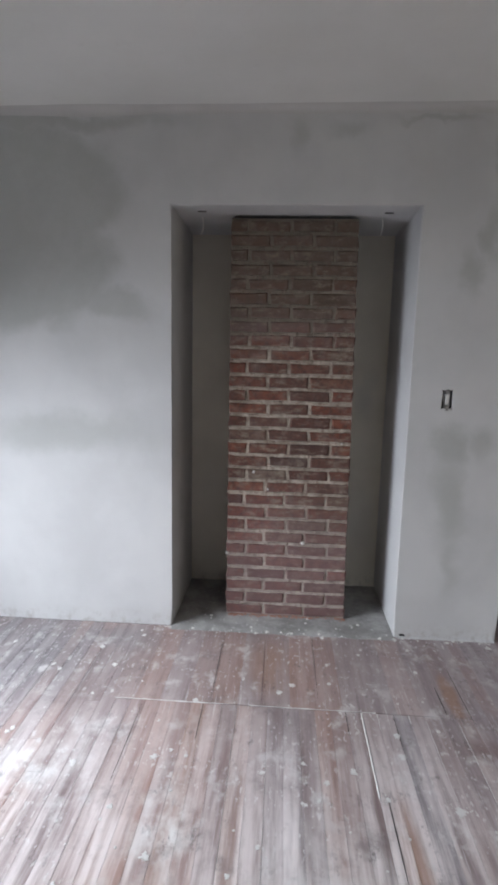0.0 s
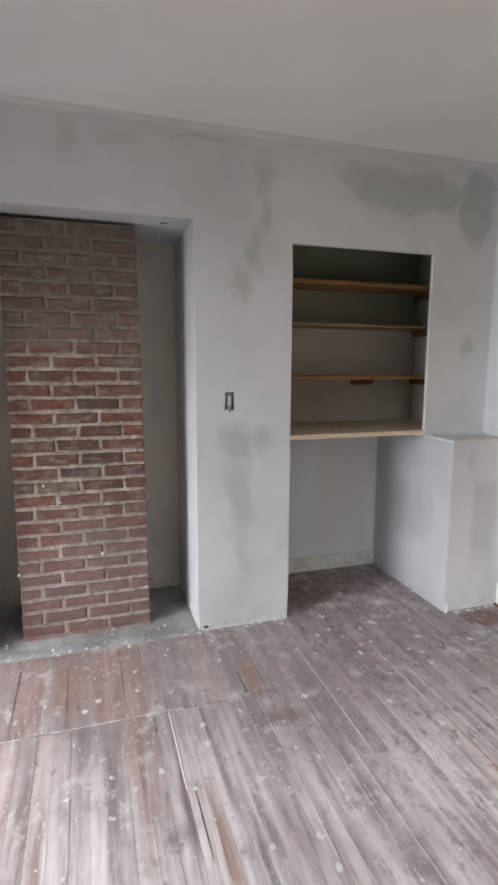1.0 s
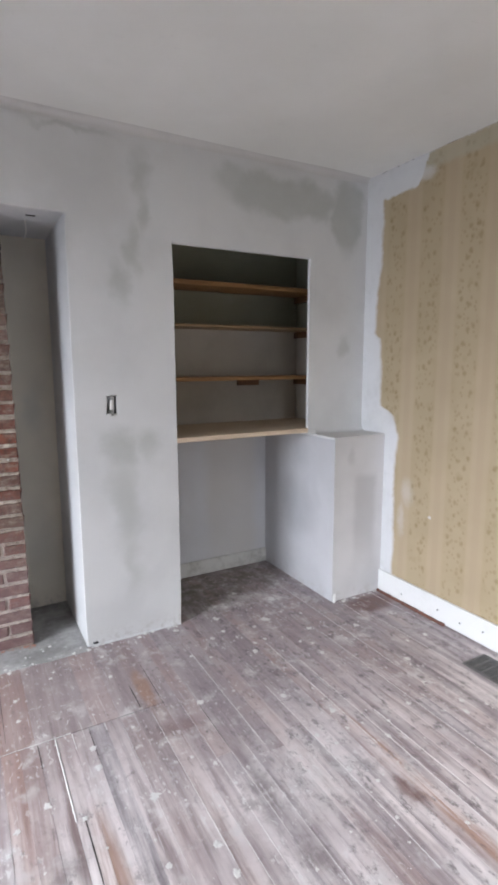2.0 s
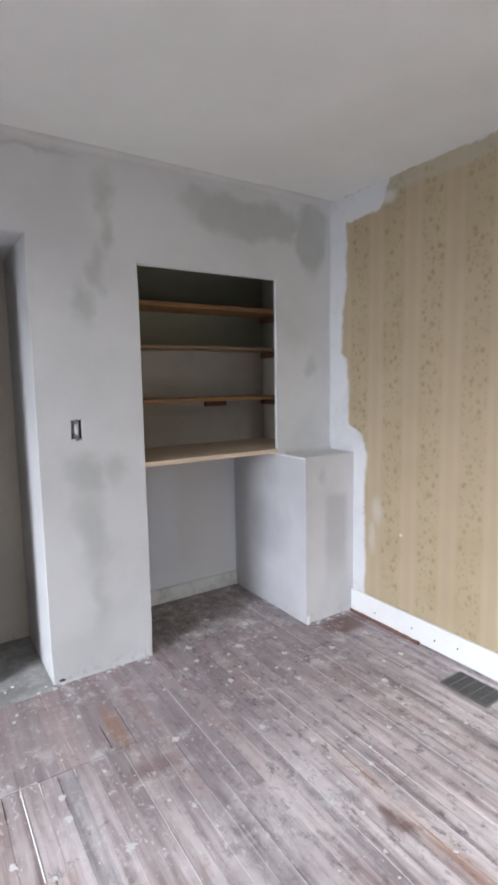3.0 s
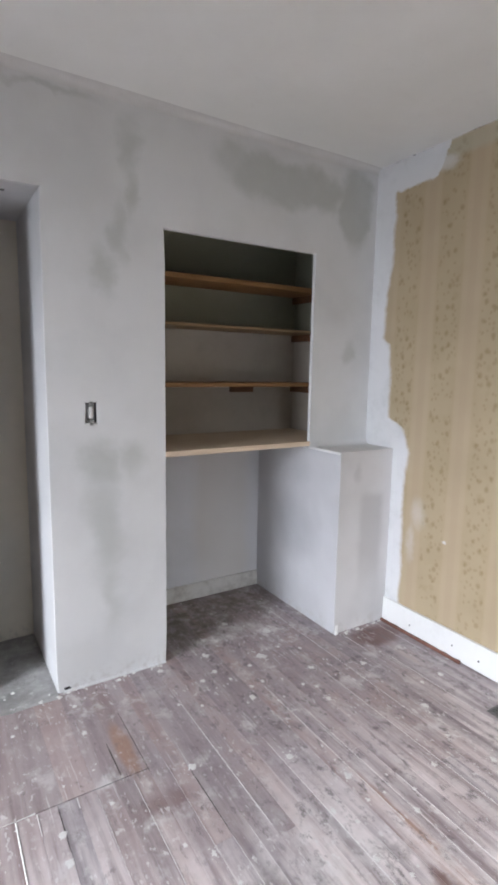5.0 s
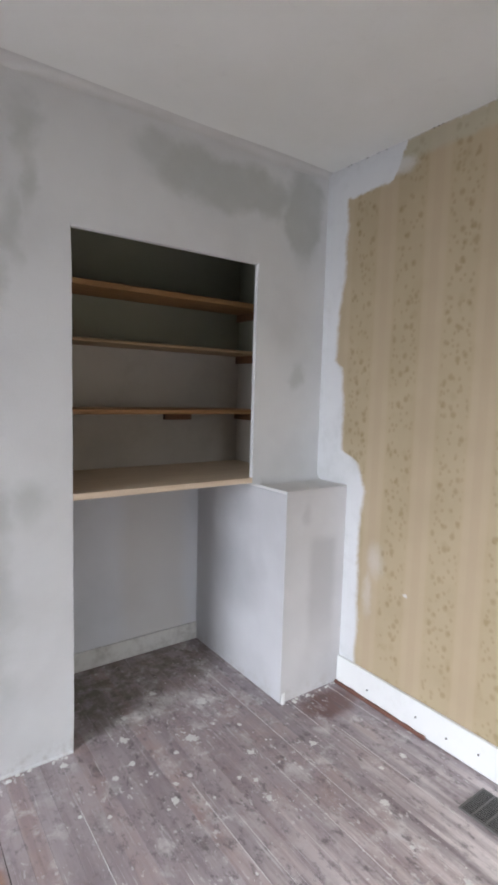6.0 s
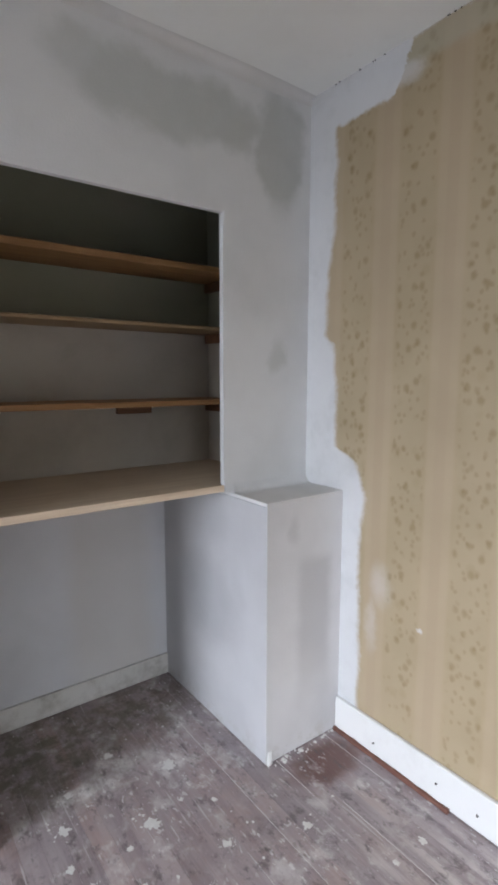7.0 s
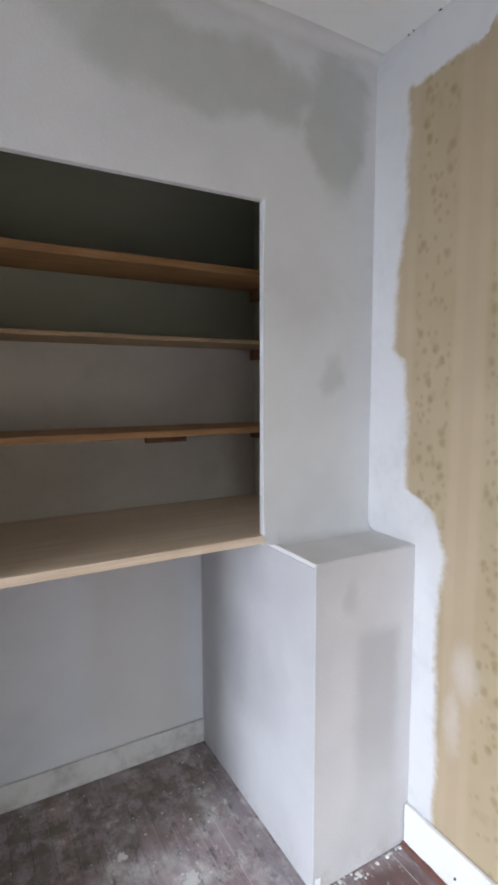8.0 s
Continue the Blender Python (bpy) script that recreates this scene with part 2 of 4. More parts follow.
# old strip flooring: worn brown stain under plaster dust
M_PLANK, nt, s = material("worn_floor_board", 0.5)
p = place(nt)
x, y, z = axes(nt, p)
r = rnd(nt)
shift = vec(nt, "ADD", p, join(nt, mth(nt, "MULTIPLY", r, 7.0), mth(nt, "MULTIPLY", r, 31.0), 0.0))
c = ramp(nt, r, [(0.0, (0.20, 0.150, 0.150)), (0.22, (0.31, 0.205, 0.180)), (0.45, (0.235, 0.205, 0.215)), (0.65, (0.35, 0.225, 0.190)), (0.82, (0.26, 0.215, 0.225)), (0.98, (0.37, 0.23, 0.175))])
grain = fog(nt, shift, 55.0, 6.0, 0.65, stretch=(1.0, 0.06, 1.0))
c = mix(nt, span(nt, grain, 0.40, 0.75, 0.0, 0.32), c, (0.12, 0.09, 0.085))
streak = fog(nt, shift, 30.0, 5.0, 0.6, stretch=(1.0, 0.05, 1.0))
film = fog(nt, shift, 7.0, 5.0, 0.62, stretch=(2.2, 0.16, 1.0))
broad = fog(nt, p, 2.1, 5.0, 0.6)
board_dust = mth(nt, "FRACT", mth(nt, "MULTIPLY", r, 17.3))
board_dust = span(nt, board_dust, 0.0, 1.0, 0.66, 1.0, False)
dust = mth(nt, "MAXIMUM", span(nt, film, 0.36, 0.62, 0.0, 0.95), span(nt, streak, 0.42, 0.68, 0.0, 0.65))
dust = mth(nt, "MULTIPLY", mth(nt, "MULTIPLY", dust, board_dust), span(nt, broad, 0.32, 0.58, 0.48, 1.0))
wash = mth(nt, "MULTIPLY", span(nt, mth(nt, "ADD", x, mth(nt, "MULTIPLY", fog(nt, p, 2.5, 4.0), 0.9)), 0.95, 1.75), span(nt, fog(nt, p, 8.0, 6.0, 0.7), 0.30, 0.62, 0.35, 0.85))
c = mix(nt, mth(nt, "MULTIPLY", wash, 0.75), c, (0.27, 0.235, 0.26))
grey = patches(nt, x, y, [(-1.15, 2.15, 0.55, 0.42, 0.6, 0.8), (-0.65, 2.35, 0.25, 0.12, 0.7, 0.6)], 0.10, 5.0)
c = mix(nt, grey, c, (0.155, 0.15, 0.16))
# Dust thins towards the wall; the brighter lit front is put in the colour.
front_light = span(nt, y, 2.10, 1.2, 0.24, 1.0)
c = mix(nt, mth(nt, "MULTIPLY", mth(nt, "MULTIPLY", dust, front_light), 0.92), c, (0.88, 0.81, 0.80))
blot = mth(nt, "MULTIPLY", span(nt, fog(nt, p, 9.0, 8.0, 0.74), 0.54, 0.66), span(nt, fog(nt, p, 1.7, 2.0), 0.36, 0.6))
splash = patches(nt, x, y, [(-0.62, 1.55, 0.15, 0.10, 0.8, 0.9), (-0.45, 1.74, 0.06, 0.05, 0.8, 0.8), (-0.12, 1.36, 0.08, 0.11, 0.8, 0.9), (-0.75, 1.25, 0.15, 0.12, 0.9, 0.7),
                            (1.70, 2.60, 0.12, 0.05, 0.9, 0.9), (1.55, 2.55, 0.16, 0.03, 0.9, 0.9), (1.86, 2.50, 0.06, 0.05, 0.9, 0.8), (2.0, 2.72, 0.05, 0.10, 0.9, 0.6), (1.25, 1.30, 0.16, 0.20, 0.9, 0.45), (0.35, 1.15, 0.2, 0.2, 0.9, 0.5)], 0.12, 9.0)
splash = mth(nt, "MULTIPLY", splash, span(nt, fog(nt, p, 13.0, 5.0, 0.6, stretch=(1.4, 0.8, 1.0)), 0.34, 0.66))
blot = mth(nt, "MAXIMUM", mth(nt, "MULTIPLY", blot, 0.38), splash)
c = mix(nt, blot, c, (0.74, 0.725, 0.71))
dark = span(nt, fog(nt, vec(nt, "ADD", p, (9.0, 4.0, 0.0)), 5.0, 6.0, 0.7), 0.55, 0.72)
c = mix(nt, mth(nt, "MULTIPLY", dark, 0.5), c, (0.12, 0.095, 0.095))
stain = patches(nt, x, y, [(2.34, 2.18, 0.15, 0.09, 0.4, 0.9), (1.52, 1.09, 0.03, 0.07, 0.6, 0.8), (0.96, 1.74, 0.08, 0.05, 0.7, 0.5)], 0.05, 9.0)
c = mix(nt, stain, c, (0.13, 0.06, 0.05))
bare = patches(nt, x, y, [(1.575, 1.05, 0.026, 0.48, 0.4, 0.75), (0.60, 1.22, 0.03, 0.28, 0.5, 0.7), (0.925, 2.05, 0.03, 0.14, 0.4, 0.7), (0.17, 2.2, 0.10, 0.2, 0.7, 0.5)], 0.012, 12.0)
bare = mth(nt, "MULTIPLY", bare, span(nt, film, 0.66, 0.46))
c = mix(nt, bare, c, (0.34, 0.19, 0.125))
# trodden smudges of plaster and black scuffs
smudge = span(nt, fog(nt, vec(nt, "ADD", p, (2.0, 6.0, 0.0)), 10.0, 4.0, 0.58, stretch=(1.0, 0.75, 1.0)), 0.54, 0.70)
smudge = mth(nt, "MULTIPLY", smudge, span(nt, fog(nt, vec(nt, "ADD", p, (7.0, 1.0, 0.0)), 3.0, 3.0), 0.38, 0.58, 0.25, 0.75))
c = mix(nt, smudge, c, (0.60, 0.575, 0.57))
scuff = span(nt, fog(nt, vec(nt, "ADD", p, (4.0, 9.0, 0.0)), 24.0, 6.0, 0.70, stretch=(1.0, 0.6, 1.0)), 0.52, 0.68)
scuff = mth(nt, "MULTIPLY", scuff, span(nt, mth(nt, "ADD", x, mth(nt, "MULTIPLY", fog(nt, p, 2.0, 3.0), 0.8)), 1.1, 1.9, 0.12, 0.78))
c = mix(nt, scuff, c, (0.10, 0.082, 0.085))
# fine scratches, flecks of paint, black wear; recess grime doubles as painted shade
flake = span(nt, fog(nt, p, 60.0, 3.0, 0.6, stretch=(1.0, 0.45, 1.0)), 0.595, 0.65)
flake = mth(nt, "MULTIPLY", flake, span(nt, fog(nt, vec(nt, "ADD", p, (3.0, 8.0, 0.0)), 3.5, 3.0), 0.40, 0.60))
c = mix(nt, mth(nt, "MULTIPLY", flake, 0.60), c, (0.72, 0.71, 0.70))
scratch = span(nt, fog(nt, vec(nt, "ADD", p, (1.0, 2.0, 0.0)), 90.0, 4.0, 0.6, stretch=(1.0, 0.035, 1.0)), 0.62, 0.70)
c = mix(nt, mth(nt, "MULTIPLY", scratch, 0.5), c, (0.66, 0.645, 0.64))
soot = span(nt, fog(nt, vec(nt, "ADD", p, (5.0, 1.0, 0.0)), 22.0, 6.0, 0.75, stretch=(1.0, 0.5, 1.0)), 0.56, 0.68)
c = mix(nt, mth(nt, "MULTIPLY", soot, span(nt, fog(nt, p, 2.8, 3.0), 0.40, 0.62, 0.1, 0.75)), c, (0.085, 0.07, 0.07))
# Olive grime on the recess floor, deepened with the pier's cast shade.
grime_shade = patches(nt, x, y, [(1.42, 2.84, 0.36, 0.26, 0.6, 0.8), (1.90, 2.88, 0.26, 0.17, 0.6, 0.7), (1.62, 2.70, 0.25, 0.14, 0.7, 0.5)], 0.10, 7.0)
grime_shade = mth(nt, "MULTIPLY", grime_shade, span(nt, fog(nt, p, 13.0, 6.0, 0.7), 0.40, 0.62, 1.0, 0.1))
c = mix(nt, grime_shade, c, (0.095, 0.080, 0.045))
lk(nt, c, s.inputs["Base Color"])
lk(nt, span(nt, streak, 0.3, 0.75, 0.28, 0.58), s.inputs["Roughness"])
relief(nt, s, mth(nt, "ADD", grain, mth(nt, "MULTIPLY", streak, 0.6)), 0.35, 0.0015)

M_GAP, nt, s = material("dark_subfloor", 0.9)
c = mix(nt, fog(nt, place(nt), 30.0), (0.03, 0.025, 0.022), (0.07, 0.06, 0.05))
lk(nt, c, s.inputs["Base Color"])

M_HEARTH, nt, s = material("hearth_cement", 0.9)
p = place(nt)
c = mix(nt, span(nt, fog(nt, p, 6.0, 6.0, 0.65), 0.35, 0.7), (0.23, 0.225, 0.215), (0.42, 0.41, 0.40))
c = mix(nt, span(nt, fog(nt, p, 28.0, 5.0, 0.7), 0.56, 0.72, 0.0, 0.8), c, (0.55, 0.55, 0.53))
lk(nt, c, s.inputs["Base Color"])
relief(nt, s, fog(nt, p, 35.0, 6.0, 0.7), 0.7, 0.006)

SOOT = [(0.25, 1.95, 0.6, 0.30, 0.5, 0.9), (0.15, 1.60, 0.5, 0.16, 0.6, 0.85), (0.50, 1.75, 0.15, 0.4, 0.6, 0.6), (0.45, 0.52, 0.22, 0.16, 0.8, 0.4)]
M_BRICK, nt, s = material("old_red_brick", 0.88)
p = place(nt)
x, y, z = axes(nt, p)
r = rnd(nt)
c = ramp(nt, r, [(0.0, (0.085, 0.044, 0.036)), (0.22, (0.205, 0.066, 0.040)), (0.42, (0.13, 0.066, 0.050)), (0.6, (0.235, 0.080, 0.048)), (0.78, (0.16, 0.110, 0.085)), (0.92, (0.19, 0.058, 0.036))])
c = mix(nt, span(nt, fog(nt, p, 26.0, 6.0, 0.75), 0.38, 0.66, 0.0, 0.85), c, (0.075, 0.042, 0.036))
lime = span(nt, fog(nt, p, 9.0, 6.0, 0.7), 0.47, 0.72)
haze = patches(nt, x, z, [(0.22, 0.12, 0.55, 0.45, 0.6, 0.7), (0.18, 1.50, 0.4, 0.07, 0.9, 0.35)], 0.08, 6.0)
sooty = patches(nt, x, z, SOOT, 0.10, 7.0)
c = mix(nt, mth(nt, "MULTIPLY", sooty, 0.85), c, (0.125, 0.100, 0.074))
smear = mth(nt, "MULTIPLY", span(nt, fog(nt, p, 24.0, 7.0, 0.75, stretch=(0.6, 1.0, 1.4)), 0.50, 0.66), 0.62)
c = mix(nt, smear, c, (0.30, 0.25, 0.195))
c = mix(nt, mth(nt, "MULTIPLY", lime, 0.32), c, (0.36, 0.30, 0.26))
c = mix(nt, mth(nt, "MULTIPLY", haze, 0.6), c, (0.31, 0.20, 0.205))
lk(nt, c, s.inputs["Base Color"])
relief(nt, s, mth(nt, "ADD", fog(nt, p, 45.0, 6.0, 0.7), mth(nt, "MULTIPLY", lime, 0.5)), 0.8, 0.004)

M_MORTAR, nt, s = material("lime_mortar", 0.95)
p = place(nt)
x, y, z = axes(nt, p)
c = mix(nt, span(nt, fog(nt, p, 14.0, 6.0, 0.7), 0.3, 0.7), (0.25, 0.21, 0.17), (0.56, 0.49, 0.41))
c = mix(nt, mth(nt, "MULTIPLY", patches(nt, x, z, SOOT, 0.10, 7.0), 0.9), c, (0.155, 0.135, 0.11))
c = mix(nt, span(nt, fog(nt, p, 38.0, 5.0, 0.7), 0.50, 0.64, 0.0, 0.7), c, (0.20, 0.125, 0.10))
c = mix(nt, patches(nt, x, z, [(0.22, 0.12, 0.55, 0.45, 0.6, 0.3)], 0.08, 6.0), c, (0.50, 0.41, 0.41))
lk(nt, c, s.inputs["Base Color"])
relief(nt, s, fog(nt, p, 60.0, 6.0, 0.75), 0.9, 0.006)


def wood(name, light, deep, rough=0.55, along=(0.05, 1.0, 1.0)):
    m, nt, s = material(name, rough)
    p = place(nt)
    g = fog(nt, p, 60.0, 6.0, 0.65, stretch=along)
    c = mix(nt, span(nt, g, 0.3, 0.7), light, deep)
    c = mix(nt, span(nt, fog(nt, p, 7.0, 4.0), 0.4, 0.75, 0.0, 0.5), c, deep)
    lk(nt, c, s.inputs["Base Color"])
    relief(nt, s, g, 0.25, 0.001)
    return m


M_PINE = wood("varnished_pine", (0.42, 0.235, 0.095), (0.26, 0.125, 0.045))
M_PALE = wood("pale_dusty_pine", (0.36, 0.25, 0.14), (0.27, 0.175, 0.09))
M_CLEAT = wood("brown_cleat_wood", (0.22, 0.10, 0.045), (0.11, 0.05, 0.025))
M_PLY = wood("counter_plywood", (0.66, 0.54, 0.40), (0.57, 0.45, 0.33), 0.6)
M_PLYEDGE = wood("raw_counter_edge", (0.76, 0.63, 0.48), (0.60, 0.47, 0.34), 0.7)
M_SHOE = wood("broken_shoe_strip", (0.20, 0.085, 0.06), (0.10, 0.045, 0.035), 0.8, (1.0, 0.05, 1.0))


def speckled(name, a, b, rough=0.9, metal=0.0, scale=40.0):
    m, nt, s = material(name, rough, metal)
    p = place(nt)
    lk(nt, mix(nt, fog(nt, p, scale, 5.0, 0.65), a, b), s.inputs["Base Color"])
    relief(nt, s, fog(nt, p, scale * 3, 4.0), 0.3, 0.001)
    return m


M_PLASTER = speckled("dry_plaster_crumb", (0.56, 0.55, 0.53), (0.78, 0.77, 0.75))
M_CRUMB = speckled("brick_crumb", (0.34, 0.14, 0.10), (0.50, 0.30, 0.24))
M_VENT = speckled("grey_vent_metal", (0.13, 0.125, 0.12), (0.21, 0.205, 0.20), 0.5, 0.4)
M_BLACK = speckled("dark_hollow", (0.010, 0.009, 0.009), (0.02, 0.018, 0.017))
M_STEEL = speckled("zinc_box_steel", (0.30, 0.30, 0.30), (0.48, 0.48, 0.47), 0.45, 0.8)
M_DEVICE = speckled("old_switch_plastic", (0.68, 0.67, 0.64), (0.78, 0.77, 0.75), 0.5)
M_WIRE = speckled("white_cord_plastic", (0.66, 0.65, 0.62), (0.74, 0.73, 0.70), 0.5)
M_NAIL = speckled("nail_steel", (0.08, 0.075, 0.07), (0.14, 0.13, 0.12), 0.5, 0.7)
M_GROUND = speckled("mown_ground", (0.05, 0.07, 0.03), (0.09, 0.10, 0.05), 0.95, 0.0, 3.0)
M_GLASS, nt, s = material("window_glass", 0.02)
s.inputs["Transmission Weight"].default_value = 1.0
s.inputs["IOR"].default_value = 1.45


# ---- mesh helpers ----
def add_box(bm, x0, x1, y0, y1, z0, z1):
    vs = [bm.verts.new((x, y, z)) for x in (x0, x1) for y in (y0, y1) for z in (z0, z1)]
    return [bm.faces.new([vs[i] for i in f]) for f in ((0, 1, 3, 2), (4, 6, 7, 5), (0, 4, 5, 1), (2, 3, 7, 6), (0, 2, 6, 4), (1, 5, 7, 3))]


def boxes(*dims, bevel=0.0):
    bm = bmesh.new()
    for d in dims:
        add_box(bm, *d)
    if bevel:
        bmesh.ops.bevel(bm, geom=bm.edges[:], offset=bevel, segments=2, affect="EDGES", profile=0.5)
    return bm


def mesh_of(name, bm, mat_, smooth=False):
    me = bpy.data.meshes.new(name)
    bmesh.ops.recalc_face_normals(bm, faces=bm.faces[:])
    if smooth:
        for f in bm.faces:
            f.smooth = True
    bm.to_mesh(me)
    bm.free()
    me.materials.append(mat_)
    return me


def part(name, bm, mat_, parent, label="", smooth=False):
    ob = new(name, mesh_of(name, bm, mat_, smooth))
    ob.parent = parent
    if label:
        tagged(ob, label)
    return ob


def thing(name, label, category, group=""):
    ob = new(name)
    ob.empty_display_size = 0.05
    return tagged(ob, label, category, group)


def setting(name, bm, mat_, label, category, smooth=False):
    return tagged(new(name, mesh_of(name, bm, mat_, smooth)), label, category, kind="structure")


def panel(us, vs, holes, point, depth, bead=0.0):
    """A slab on a grid with rectangular holes; point(u, v, d) gives the place at depth d."""
    us, vs = sorted(set(us)), sorted(set(vs))
    bm = bmesh.new()
    grid = {}

    def at(i, j, d):
        if (i, j, d) not in grid:
            grid[i, j, d] = bm.verts.new(point(us[i], vs[j], depth * d))
        return grid[i, j, d]

    cells = set()
    for i in range(len(us) - 1):
        for j in range(len(vs) - 1):
            u, v = (us[i] + us[i + 1]) / 2, (vs[j] + vs[j + 1]) / 2
            if not any(a < u < b and c < v < d for a, b, c, d in holes):
                cells.add((i, j))
    rim = []
    for i, j in cells:
        bm.faces.new([at(i, j, 0), at(i + 1, j, 0), at(i + 1, j + 1, 0), at(i, j + 1, 0)])
        bm.faces.new([at(i, j, 1), at(i, j + 1, 1), at(i + 1, j + 1, 1), at(i + 1, j, 1)])
        for di, dj, a, b in ((-1, 0, (0, 0), (0, 1)), (1, 0, (1, 0), (1, 1)), (0, -1, (0, 0), (1, 0)), (0, 1, (0, 1), (1, 1))):
            if (i + di, j + dj) not in cells:
                q = [at(i + a[0], j + a[1], 0), at(i + b[0], j + b[1], 0), at(i + b[0], j + b[1], 1), at(i + a[0], j + a[1], 1)]
                bm.faces.new(q)
                if 0 <= i + di < len(us) - 1 and 0 <= j + dj < len(vs) - 1:
                    rim.append((q[0], q[1]))
    if bead:
        edges = [bm.edges.get(pair) for pair in rim]
        bmesh.ops.bevel(bm, geom=[e for e in edges if e], offset=bead, segments=3, affect="EDGES", profile=0.5)
    return bm


def steps(a, b, n):
    return [a + (b - a) * i / n for i in range(n + 1)]


def add_lump(bm, x, y, z, r, h, rng, sides=8, squash=1.0):
    """A flattened crumb of plaster."""
    turn = rng.uniform(0, 6.28)
    low, mid = [], []
    for i in range(sides):
        a = turn + 6.2832 * i / sides
        k = r * rng.uniform(0.65, 1.25)
        low.append(bm.verts.new((x + k * math.cos(a) * squash, y + k * math.sin(a), z)))
        mid.append(bm.verts.new((x + 0.7 * k * math.cos(a) * squash, y + 0.7 * k * math.sin(a), z + h * rng.uniform(0.6, 1.0))))
    for i in range(sides):
        bm.faces.new((low[i - 1], low[i], mid[i], mid[i - 1]))
    bm.faces.new(mid)


def add_splat(bm, x, y, z, r, rng):
    """A trodden splash of plaster with a ragged outline and a few hollows."""
    seed = rng.uniform(0, 50)
    low, mid = [], []
    for i in range(28):
        a = 6.2832 * i / 28
        c, s_ = math.cos(a), math.sin(a)
        k = r * (1 + 0.45 * noise.noise((c * 1.3 + seed, s_ * 1.3, 0)) + 0.40 * noise.noise((c * 4 + seed, s_ * 4, 3)) + 0.25 * rng.uniform(-1, 1))
        low.append(bm.verts.new((x + k * c, y + k * s_ * 1.15, z)))
        mid.append(bm.verts.new((x + 0.75 * k * c, y + 0.75 * k * s_ * 1.15, z + 0.0014 * rng.uniform(0.3, 1.0))))
    for i in range(28):
        bm.faces.new((low[i - 1], low[i], mid[i], mid[i - 1]))
    top = bm.verts.new((x, y, z + 0.0008))
    for i in range(28):
        bm.faces.new((mid[i - 1], mid[i], top))


# ---- large structure ----
OP_L, OP_R, OP_Z = -0.34, 0.785, 2.05
N_L, N_R, N_Z, CH_X, CH_Y, CH_Z = 1.283, 2.104, 1.972, 2.142, 2.29, 0.978
SW = (0.934, 0.978, 1.157, 1.240)
xs = steps(XW, E, 30) + [OP_L, OP_R, N_L, N_R, CH_X, SW[0], SW[1]]
zs = steps(0, C, 16) + [OP_Z, N_Z, CH_Z, SW[2], SW[3]]
bm = panel([x for x in xs], zs, [(OP_L, OP_R, -1, OP_Z), (N_L, N_R, -1, N_Z), (N_R, E + 1, -1, CH_Z), SW], lambda u, v, d: (u, W + d, v), 0.022, 0.010)
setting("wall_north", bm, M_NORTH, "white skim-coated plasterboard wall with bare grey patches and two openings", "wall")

setting("wall_alcove_pier", boxes((OP_R, 1.10, W + 0.022, 3.08, 0, C)), M_JAMB, "white skimmed plasterboard pier between brick alcove and shelf niche", "wall")
setting("wall_alcove_return", boxes((-0.60, OP_L, W + 0.022, 3.08, 0, C)), M_JAMB, "white skimmed plasterboard reveal of the brick alcove", "wall")
setting("wall_alcove_soffit", boxes((OP_L, OP_R, W + 0.022, 3.08, OP_Z, C)), M_JAMB, "white skimmed plasterboard soffit over the brick alcove", "wall")
setting("wall_alcove_back", boxes((-0.60, 1.10, 3.08, 3.18, -0.03, C)), M_PLAIN, "grey unpainted plaster at the back of the brick alcove", "wall")
setting("wall_niche_back", boxes((1.10, 2.60, 3.055, 3.18, 1.0, C)), M_NICHE, "faded olive and grey back of the shelf niche", "wall")
setting("wall_recess_back", boxes((1.10, 2.60, 3.055, 3.18, -0.03, 1.0)), M_LOW_BACK, "off-white painted wall at the back of the floor recess", "wall")
setting("wall_niche_side", boxes((2.39, 2.60, W + 0.022, 3.055, 0.99, C)), M_NICHE, "grey side wall inside the shelf niche, olive higher up", "wall")

bm = panel(steps(YS, 3.18, 12), steps(0, C, 6), [], lambda u, v, d: (E + d, u, v), 0.12)
setting("wall_east", bm, M_PAPER, "tan floral wallpaper wall with white painted edges", "wall")
bm = panel(steps(YS, 3.18, 12) + [WIN_Y0, WIN_Y1], steps(0, C, 6) + [WIN_Z0, WIN_Z1], [(WIN_Y0, WIN_Y1, WIN_Z0, WIN_Z1)], lambda u, v, d: (XW - d, u, v), 0.16)
setting("wall_west", bm, M_JAMB, "plain white plasterboard wall with an unseen window", "wall")
bm = panel(steps(XW, E, 10) + [WIN_X0, WIN_X1], steps(0, C, 6) + [WIN_Z0, WIN_Z1], [(WIN_X0, WIN_X1, WIN_Z0, WIN_Z1)], lambda u, v, d: (u, YS - d, v), 0.14)
setting("wall_south", bm, M_JAMB, "plain white plasterboard wall with an unseen window", "wall")
setting("ceiling", boxes((XW - 0.16, E + 0.12, YS - 0.12, 3.18, C, C + 0.10)), M_CEIL, "dull off-white painted plaster ceiling", "ceiling")
setting("ground", boxes((-400, 400, -400, 400, -0.75, -0.60)), M_GROUND, "grassy ground outside the house", "ground")

